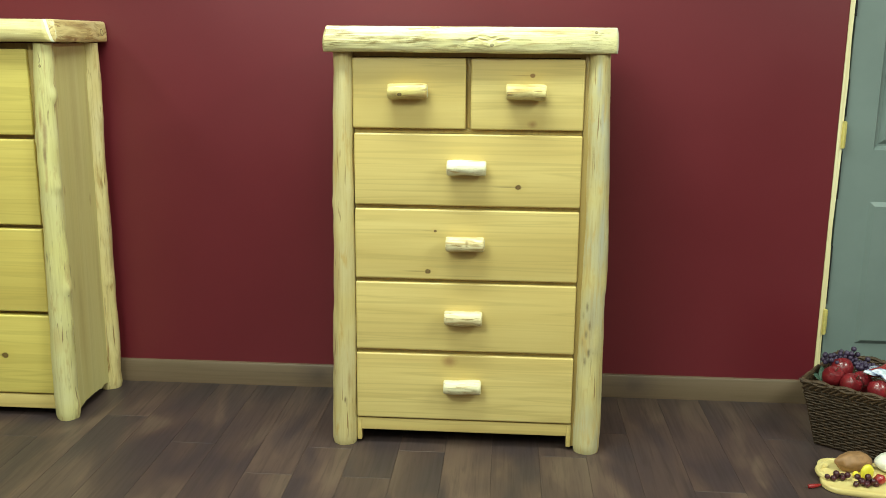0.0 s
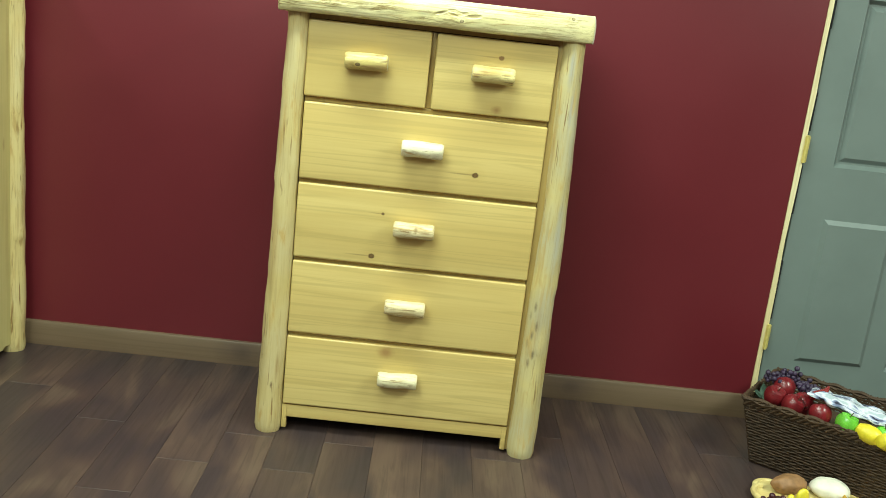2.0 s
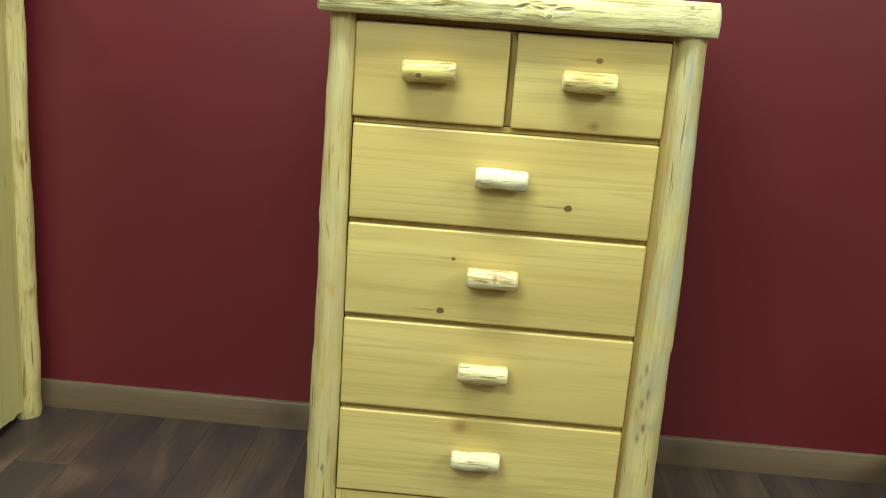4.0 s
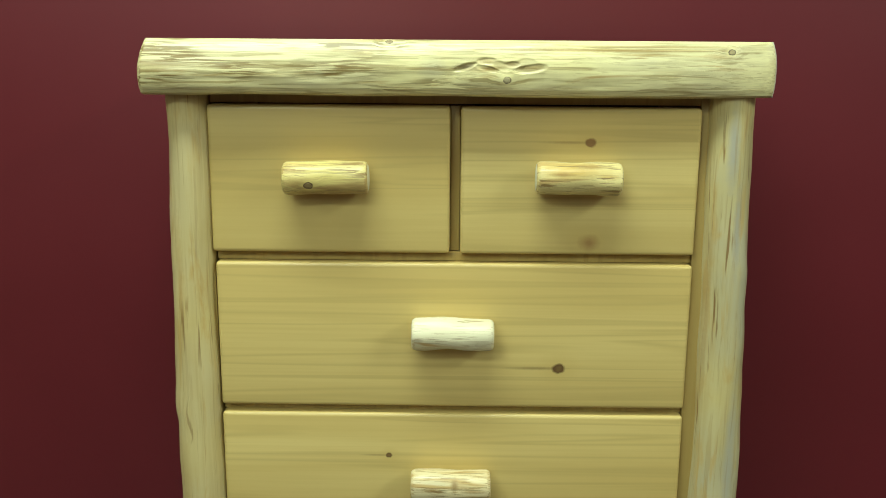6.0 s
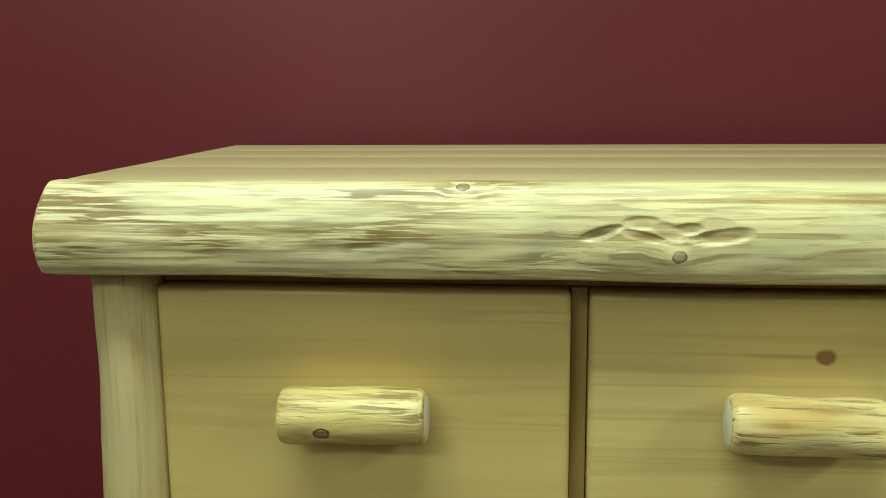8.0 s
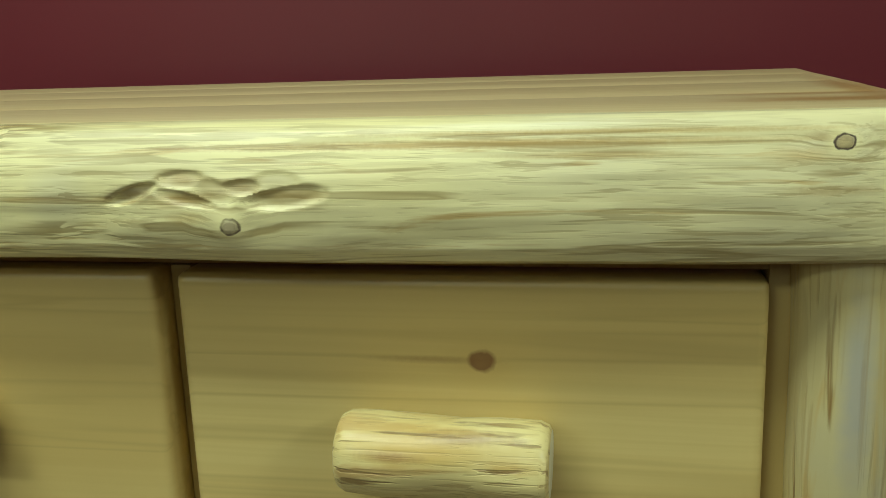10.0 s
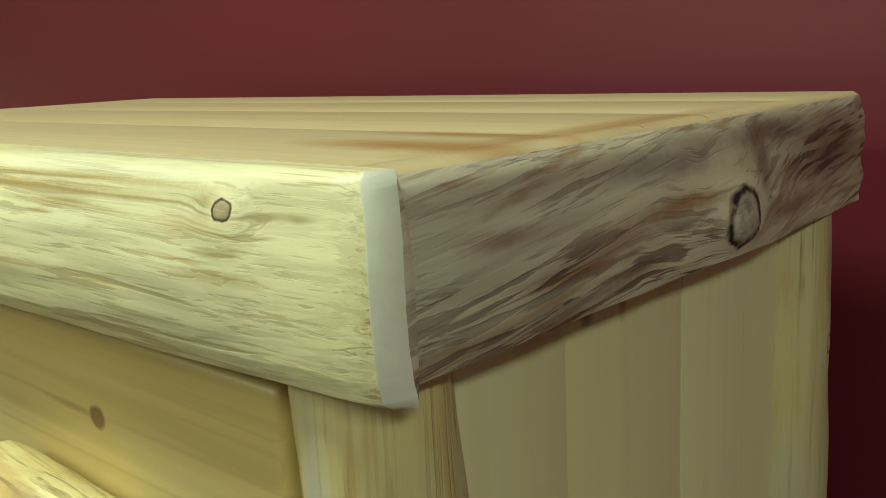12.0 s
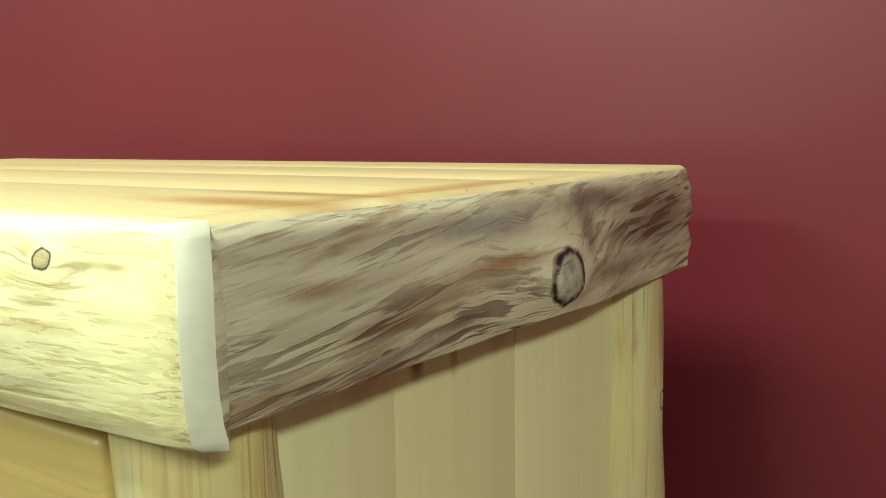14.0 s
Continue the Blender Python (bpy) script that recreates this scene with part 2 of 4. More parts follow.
M_jamb = pine("raw_jamb", 2, 5.1, base=(0.80, 0.72, 0.44), deep=(0.68, 0.55, 0.26), rough=0.6)
M_brass = plain("brass", (0.78, 0.66, 0.20), 0.4, 0.2, 60, metal=0.35)
# Near-black paint that stands in for shade in the door gap.
M_gap = plain("gap_shade_paint", (0.012, 0.012, 0.012), 0.9, 0.3, 30)
M_side = pine("pine_side_board", 2, 6.2, base=(0.72, 0.66, 0.38), deep=(0.65, 0.58, 0.30),
              bands_amount=0.14,
              marks=(((0.41, 0.128, 1.266), (0.05, 0.006, 0.008), KNOT_DARK, 0.8), ((0.41, 0.158, 1.266), (0.05, 0.004, 0.012), (0.30, 0.17, 0.06), 0.7), ((0.41, 0.09, 1.268), (0.05, 0.02, 0.012), (0.42, 0.28, 0.10), 0.5), ((0.41, 0.20, 1.272), (0.05, 0.012, 0.014), (0.45, 0.30, 0.12), 0.5)))
M_side_dresser = pine("dresser_side_board", 2, 7.7, (((-0.012, 0.20, 0.905), 0.008, (0.36, 0.23, 0.08), 0.4), ((-0.012, 0.10, 0.60), 0.006, (0.36, 0.23, 0.08), 0.4)), base=(0.60, 0.53, 0.24), deep=(0.53, 0.44, 0.17), bands_amount=0.3,
                      marks=tuple(((-0.012, y, z), (0.05, ry, rz), (0.36, 0.24, 0.09), k) for y, z, ry, rz, k in (
                          (0.055, 1.235, 0.008, 0.022, 0.7), (0.050, 1.10, 0.005, 0.03, 0.6), (0.045, 0.80, 0.006, 0.02, 0.8), (0.23, 0.74, 0.008, 0.025, 0.7), (0.06, 0.47, 0.006, 0.03, 0.6), (0.16, 1.0, 0.03, 0.30, 0.35), (0.26, 1.05, 0.012, 0.20, 0.5), (0.10, 0.35, 0.02, 0.25, 0.35), (0.25, 0.45, 0.015, 0.22, 0.4))))
# Pine darker than the drawers: shade of the recessed gaps is in its colour.
M_frame = pine("shade_toned_face_frame", 2, 2.0, base=(0.50, 0.37, 0.13), deep=(0.38, 0.26, 0.075))
M_rail = pine("pine_rail", 0, 2.6)
# Near black because the shade inside the cases is put into the colour.
M_inner = plain("shade_toned_inner_board", (0.10, 0.07, 0.035), 0.8, 0.3, 12)
M_top = pine("pine_top_board", 0, 8.4, (((0.20, 0.36, 1.347), 0.006, (0.40, 0.24, 0.09), 0.8),), base=(0.66, 0.54, 0.29), deep=(0.59, 0.455, 0.21), rough=0.3, bands_amount=0.2,
             marks=(((0.400, 0.045, 1.347), (0.075, 0.020, 0.05), (0.42, 0.235, 0.065), 0.9), ((0.385, 0.090, 1.347), (0.070, 0.012, 0.05), (0.46, 0.27, 0.08), 0.85), ((0.415, 0.14, 1.347), (0.016, 0.12, 0.05), (0.42, 0.24, 0.075), 0.85)))
M_end = plain("end_grain", (0.76, 0.74, 0.56), 0.5, 0.12, 60, coat=0.1)


# ---- mesh helpers ----
def link(name, bm, material, parent=None, label="", smooth=True):
    mesh = bpy.data.meshes.new(name)
    bmesh.ops.recalc_face_normals(bm, faces=bm.faces)
    bm.to_mesh(mesh)
    bm.free()
    for m in material if isinstance(material, (list, tuple)) else [material]:
        mesh.materials.append(m)
    if smooth:
        for p in mesh.polygons:
            p.use_smooth = True
        mesh.set_sharp_from_angle(angle=radians(38))
    ob = new(name, mesh)
    ob.parent = parent
    if label:
        ob["label"] = label
    return ob


part = link


def thing(name, label, category, place=(0, 0, 0), turn=0, group="", kind=""):
    ob = new(name)
    ob.matrix_world = pose(*place, 0, 0, turn)
    return tagged(ob, label, category, group, kind)


def box(bm, lo, hi, bevel=0.0, segments=2):
    size = [b - a for a, b in zip(lo, hi)]
    mid = [(a + b) / 2 for a, b in zip(lo, hi)]
    made = bmesh.ops.create_cube(bm, size=1, matrix=Matrix.Translation(mid) @ Matrix.Diagonal((*size, 1)))
    if bevel:
        edges = list({e for v in made["verts"] for e in v.link_edges})
        bmesh.ops.bevel(bm, geom=edges, offset=bevel, segments=segments, affect="EDGES", profile=0.6)
    return bm


def boxed(lo, hi, bevel=0.0, segments=2):
    return box(bmesh.new(), lo, hi, bevel, segments)


def tube(rings, caps=True, closed=True):
    """A skin over rings of points, with the same number of points in each."""
    bm = bmesh.new()
    rows = [[bm.verts.new(p) for p in ring] for ring in rings]
    count = len(rows[0])
    for a, b in zip(rows, rows[1:]):
        for i in range(count if closed else count - 1):
            j = (i + 1) % count
            bm.faces.new((a[i], a[j], b[j], b[i]))
    if caps:
        for row, flip in ((rows[0], True), (rows[-1], False)):
            f = bm.faces.new(row[::-1] if flip else row)
            f.material_index = 1
    return bm


def wobble(p, size, amount, seed=0.0):
    return noise.noise(Vector(p) * size + Vector((seed, seed * 1.7, -seed))) * amount


def steps(values, u):
    """Straight lines between (u, value) pairs."""
    for (a, va), (b, vb) in zip(values, values[1:]):
        if u <= b:
            return va + (vb - va) * max(0.0, (u - a) / (b - a))
    return values[-1][1]


# ---- the room ----
WALL_Y = 0.505
XL, XR, YB = -3.4, 3.2, -6.6
DOOR_L, DOOR_R, DOOR_TOP = 1.272, 2.145, 2.06


def wall_piece(name, boxes, material, label):
    bm = bmesh.new()
    for lo, hi in boxes:
        box(bm, lo, hi)
    return tagged(link(name, bm, material, smooth=False), label, "wall", kind="structure")


wall_piece("wall_north", [((XL, WALL_Y, 0), (DOOR_L, WALL_Y + 0.12, CEIL)), ((DOOR_R, WALL_Y, 0), (XR, WALL_Y + 0.12, CEIL)),
                          ((DOOR_L, WALL_Y, DOOR_TOP), (DOOR_R, WALL_Y + 0.12, CEIL))], M_wall, "burgundy painted showroom wall behind the furniture")
# These three walls are out of view, added to close the room and shape its bounce.
wall_piece("wall_west", [((XL - 0.12, YB, 0), (XL, WALL_Y + 0.12, CEIL))], M_wall_far, "unseen side wall, dull red to dim and redden bounced light")
wall_piece("wall_east", [((XR, YB, 0), (XR + 0.12, WALL_Y + 0.12, CEIL))], M_wall_far, "unseen side wall, dull red to dim and redden bounced light")
wall_piece("wall_south", [((XL - 0.12, YB - 0.12, 0), (XR + 0.12, YB, CEIL))], M_wall_far, "unseen far wall, dull red to dim and redden bounced light")
tagged(link("ceiling", boxed((XL - 0.12, YB - 0.12, CEIL), (XR + 0.12, WALL_Y + 0.12, CEIL + 0.1)), M_ceiling, smooth=False),
       "plain white painted ceiling", "ceiling", kind="structure")
floor = tagged(link("floor", boxed((XL - 0.12, YB - 0.12, -0.1), (XR + 0.12, WALL_Y + 0.4, -0.006)), M_under, smooth=False),
               "dark brown wood plank floor with cloudy stain", "floor", kind="structure")


def baseboard(x0, x1):
    bm = bmesh.new()
    prof = [(WALL_Y, 0.0), (WALL_Y - 0.014, 0.0), (WALL_Y - 0.014, 0.082), (WALL_Y - 0.011, 0.087), (WALL_Y, 0.089)]
    ob = link("baseboard", tube([[(x0, y, z) for y, z in prof], [(x1, y, z) for y, z in prof]]), M_base)
    return tagged(ob, "brown stained pine baseboard along the wall", "baseboard", kind="structure")


baseboard(XL, DOOR_L - 0.001)
baseboard(DOOR_R + 0.03, XR)


# ---- the grey door ----
def panel_door():
    door = thing("door_1", "closed grey-green six-panel door in a raw pine jamb", "door", (0, 0, 0), kind="structure")
    x0, x1, y, top = 1.297, 2.11, 0.512, 2.03
    bm = bmesh.new()
    xs = [x0, 1.403, 1.665, 1.742, 1.995, x1]
    zs = [0.008, 0.228, 0.768, 0.945, 1.505, 1.62, 1.86, top]
    grid = {}
    for i, x in enumerate(xs):
        for k, z in enumerate(zs):
            grid[i, k] = bm.verts.new((x, y, z))
    sunk = []
    for i in range(5):
        for k in range(7):
            f = bm.faces.new((grid[i, k], grid[i + 1, k], grid[i + 1, k + 1], grid[i, k + 1]))
            if i in (1, 3) and k in (1, 3, 5):
                sunk.append(f)
    for f in sunk:
        bmesh.ops.inset_individual(bm, faces=[f], thickness=0.018, depth=-0.019)
        bmesh.ops.inset_individual(bm, faces=[f], thickness=0.010, depth=0.0)
        bmesh.ops.inset_individual(bm, faces=[f], thickness=0.022, depth=0.011)
    bmesh.ops.recalc_face_normals(bm, faces=bm.faces)
    if sum(f.normal.y for f in bm.faces) > 0:
        bmesh.ops.reverse_faces(bm, faces=bm.faces)
    mesh = bpy.data.meshes.new("leaf")
    bm.to_mesh(mesh)
    bm.free()
    mesh.materials.append(M_door)
    leaf = new("leaf", mesh)
    leaf.parent = door
    part("leaf_core", boxed((x0, y + 0.022, 0.008), (x1, y + 0.040, top)), M_door, door)
    rings = []
    for k in range(41):
        z = DOOR_TOP * k / 40
        w = 0.012 + wobble((0, 0, z), 6, 0.005, 3.1)
        rings.append([(DOOR_L, WALL_Y - 0.006, z), (DOOR_L + w + 0.004, WALL_Y - 0.006, z), (DOOR_L + w + 0.004, WALL_Y + 0.03, z), (DOOR_L, WALL_Y + 0.03, z)])
    part("jamb", tube(rings), [M_jamb, M_jamb], door, "raw pine jamb with uneven paint edge")
    part("jamb", boxed((2.113, WALL_Y - 0.006, 0), (DOOR_R, WALL_Y + 0.03, DOOR_TOP), 0.002), M_jamb, door)
    part("head_jamb", boxed((DOOR_L + 0.02, WALL_Y - 0.005, 2.034), (2.113, WALL_Y + 0.03, DOOR_TOP), 0.002), M_jamb, door)
    # Added box behind the gap; its black colour plays the gap's shade.
    part("door_stop", boxed((DOOR_L + 0.014, WALL_Y + 0.032, 0), (x0 + 0.01, WALL_Y + 0.06, DOOR_TOP)), M_gap, door, "near-black box standing in for shade behind the door gap")
    # Added black strips paint the stretches where the door gap falls dark.
    for za, zb in ((1.40, 1.50), (1.06, 1.19), (0.77, 0.94), (0.385, 0.60)):
        part("gap_seal", boxed((1.2895, WALL_Y - 0.002, za), (1.2965, WALL_Y + 0.02, zb), 0.001), M_gap, door, "near-black strip standing in for shade in the door gap")
    for z in (0.318, 0.998, 1.70):
        hinge = part("hinge", boxed((1.284, WALL_Y - 0.010, z - 0.045), (1.300, WALL_Y + 0.006, z + 0.045), 0.003), M_brass, door, "brass butt hinge")
        rings = [[(1.290 + 0.006 * math.cos(a), WALL_Y - 0.010 + 0.006 * math.sin(a), z + dz) for a in np.linspace(0, 2 * math.pi, 10, endpoint=False)] for dz in (-0.047, 0.047)]
        part("hinge_pin", tube(rings), M_brass, hinge)
    return door


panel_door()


# ---- log furniture ----
def round_post(x, y, z0, z1, radii, seed, lean=0.0, bow=0.0, knobs=()):
    """A peeled upright log with swellings; radii are (height share, radius), knobs (height, degrees round, size)."""
    rings = []
    levels = 90
    for k in range(levels + 1):
        u = k / levels
        z = z0 + (z1 - z0) * u
        cx, cy = x + wobble((0, 0, z), 2.2, 0.006, seed) + lean * u + bow * math.sin(math.pi * u), y + wobble((0, 0, z), 2.0, 0.004, seed + 9)
        ring = []
        for i in range(26):
            a = 2 * math.pi * i / 26
            r = steps(radii, u) * (1 + wobble((math.cos(a), math.sin(a), z * 5), 1.3, 0.10, seed)) + wobble((math.cos(a) * 2, math.sin(a) * 2, z * 16), 1.0, 0.002, seed + 4)
            for zk, turn, size in knobs:
                away = (a - radians(turn) + math.pi) % (2 * math.pi) - math.pi
                r += size * math.exp(-((z - zk) / (0.030 if z > zk else 0.016)) ** 2 - (away / 0.55) ** 2)
            if k == 0:
                r -= 0.004
            ring.append((cx + r * math.cos(a), cy + r * math.sin(a), z + (0.003 if k == 1 else 0)))
        rings.append(ring)
    return tube(rings)


def log_handle(seed):
    """A short peeled half-log pull with eased ends, along x, its flat back at y = 0."""
    half, r = 0.060, 0.0235
    rings = []
    stations = [-half, -half + 0.0015, -half + 0.006] + [(-half + 0.006) + (2 * half - 0.012) * k / 14 for k in range(1, 14)] + [half - 0.006, half - 0.0015, half]
    for k, x in enumerate(stations):
        ease = {0: 0.78, 1: 0.90, 2: 0.99}.get(min(k, len(stations) - 1 - k), 1.0)
        ring = []
        for i in range(20):
            a = 2 * math.pi * i / 20
            rr = r * ease * (1 + wobble((x * 18, math.cos(a), math.sin(a)), 1.3, 0.11, seed))
            y, z = -0.026 + rr * math.cos(a) * 1.0, rr * math.sin(a)
            ring.append((x, min(y, -0.0005), z + wobble((x, 0, 0), 14, 0.0015, seed)))
        rings.append(ring)
    return tube(rings)


def front_log(x0, x1, z0, z1, seed, features=(), square_from=1e9, square_to=1e9 + 1, slant=0.0):
    """The rounded front edge of the top, its right end cut off at a slant; features give metres of depth; from square_from on the face goes flatter towards square_to."""
    h = z1 - z0
    prof = [(-0.012, 0.0), (-0.028, 0.0), (-0.039, 0.04), (-0.0455, 0.14), (-0.048, 0.24), (-0.0495, 0.34), (-0.050, 0.44), (-0.0495, 0.54), (-0.048, 0.63), (-0.0455, 0.72),
            (-0.0425, 0.80), (-0.0395, 0.87), (-0.0365, 0.93), (-0.0335, 0.970), (-0.029, 1.0), (-0.012, 1.0)]
    flat = [-0.012, -0.020, -0.0255, -0.0285, -0.0295, -0.030, -0.0302, -0.0302, -0.030, -0.0295, -0.0288, -0.0280, -0.0272, -0.0262, -0.0230, -0.012]
    fine = []
    for (ya, za), (yb, zb), fa, fb in zip(prof, prof[1:], flat, flat[1:]):
        cuts = 8 if 0.1 < zb < 0.9 else 2
        fine += [(ya + (yb - ya) * c / cuts, za + (zb - za) * c / cuts, fa + (fb - fa) * c / cuts) for c in range(cuts)]
    fine.append((*prof[-1], flat[-1]))
    rings = []
    count = int((x1 - x0) / 0.0015)
    for k in range(count + 1):
        x = x0 + (x1 - x0) * k / count
        ease = 0.008 * (1 - min(1.0, (x - x0) / 0.008)) ** 2 + 0.008 * (1 - min(1.0, (x1 - x) / 0.016)) ** 2
        square = max(0.0, min(1.0, (x - square_from) / (square_to - square_from)))
        ring = []
        for y, zu, fy in fine:
            y = y + (fy - y) * square
            z = z0 + h * zu
            out = max(0.0, -y - 0.012) / 0.038
            dy = out * (wobble((x, 0, z * 2), 7, 0.005, seed) + wobble((x * 0.6, 0, z * 3), 26, 0.0012, seed) + wobble((x * 0.2, 0, z), 150, 0.0003, seed))
            zz = z + (wobble((x, 0, 0), 5, 0.003, seed + 5) * (1 - zu / 0.4) if zu < 0.4 else 0)
            depth = sum(f(x, z) for f in features) * min(1, out * 1.5)
            ring.append((x + 0.018 * max(0.0, zu - 0.25) ** 2 * max(0.0, 1 - (x - x0) / 0.02) - (0.006 * abs(zu * 1.6 - 0.6) ** 3 + slant * zu) * max(0.0, 1 - (x1 - x) / (0.02 + slant)), min(-0.012, y + dy + depth + ease * out), zz))
        rings.append(ring)
    last = rings[-1]
    cut = [(x + 0.0050, min(-0.0122, y + 0.0105), z) for x, y, z in last]
    rings.append([(x + 0.0006, min(-0.0121, y + 0.0004), z) for x, y, z in last])
    rings.append(cut)
    rings.append([(x - 0.0004 + slant * max(0.0, (z - z0) / h), -0.0119, z) for x, y, z in cut])
    bm = tube(rings)
    bm.faces.ensure_lookup_table()
    around = len(fine)
    total = len(rings) - 1
    for f in bm.faces[(total - 3) * around:(total - 1) * around]:
        f.material_index = 1
    for f in bm.faces[(total - 1) * around:total * around]:
        f.material_index = 2
    return bm


def side_log(x, sign, y0, y1, z0, z1, seed, slope=0.010, bumps=()):
    """The rounded side edge of the top, from front to back; x is its outer face, sign +1 for the right side."""
    h = z1 - z0
    prof = [(-0.024, 0.0), (-0.012, 0.0), (-0.003, 0.05), (0.0, 0.16), (0.002, 0.30), (0.003, 0.44), (0.002, 0.58), (0.0, 0.70), (-0.002, 0.82), (-0.004, 0.91), (-0.008, 0.97), (-0.014, 1.0), (-0.024, 1.0)]
    fine = []
    for (ya, za), (yb, zb) in zip(prof, prof[1:]):
        cuts = 3 if 0.04 < zb < 0.98 else 1
        fine += [(ya + (yb - ya) * c / cuts, za + (zb - za) * c / cuts) for c in range(cuts)]
    fine.append(prof[-1])
    rings = []
    for k in range(101):
        y = y0 + (y1 - y0) * k / 100
        ring = []
        for o, zu in fine:
            z = z0 + h * zu
            out = max(0.0, o + 0.024) / 0.027
            o2 = o + out * (wobble((0, y, z * 2), 8, 0.006, seed) + wobble((0, y * 0.8, z * 3), 30, 0.002, seed + 3)) - out * (slope * zu * (1 if sign < 0 else 0.3) + 0.010 * ((y - y0) / (y1 - y0)) ** 2 + 0.003 * max(0.0, 1 - (y - y0) / 0.035) ** 2)
            o2 += sum(f(y, z) for f in bumps) * out
            ring.append((x + sign * o2, y, z + (wobble((0, y, 0), 9, 0.003, seed + 1) * (1 - zu / 0.35) if zu < 0.35 else 0)))
        rings.append(ring)
    bm = tube(rings)
    for f in bm.faces:
        c = f.calc_center_median()
        if c.z > z1 - 0.0025 and f.material_index == 0:
            f.material_index = 2
    return bm


def raised(c1, c2, radius, height):
    """A smooth mound or hollow round a point of a face."""
    return lambda a, b: height * math.exp(-(((a - c1) ** 2 + (b - c2) ** 2) / radius ** 2))


# pits of the old insect scar in the front log: x, z, half length, half height, slope, depth, tone
SCAR = ((0.0138, 1.3113, 0.0165, 0.0048, 0.30, 0.0032, (0.27, 0.20, 0.09)), (0.0430, 1.3190, 0.0150, 0.0050, 0.0, 0.0018, (0.50, 0.37, 0.16)),
        (0.0450, 1.3090, 0.0200, 0.0040, -0.22, 0.0017, (0.46, 0.33, 0.12)), (0.0770, 1.3148, 0.0130, 0.0045, 0.05, 0.0020, (0.42, 0.31, 0.13)),
        (0.1015, 1.3095, 0.0240, 0.0066, 0.12, 0.0030, (0.48, 0.38, 0.18)), (0.0960, 1.3175, 0.0150, 0.0060, 0.0, 0.0010, (0.70, 0.62, 0.32)),
        (0.0610, 1.3130, 0.0140, 0.0070, -0.3, 0.0013, (0.60, 0.50, 0.24)))


def gouge(a, z):
    """The scar's hollows, worn soft."""
    deep = 0.0
    for x, zc, rx, rz, slope, depth, tone in SCAR:
        u = (a - x) / rx
        v = (z - zc - slope * (a - x)) / rz
        s = max(0.0, min(1.0, 1.05 * (1.15 - u * u - v * v)))
        deep = max(deep, depth * s * s * (3 - 2 * s))
    return deep * (1 + wobble((a, 0, z), 90, 0.4, 2.0))


def drawer_front(name, x0, x1, z0, z1, parent, material, label=""):
    """An overlay drawer front with a rounded edge, on its box."""
    d = part(name, boxed((x0, 0.0, z0), (x1, 0.033, z1), 0.006, 3), material, parent, label)
    return d


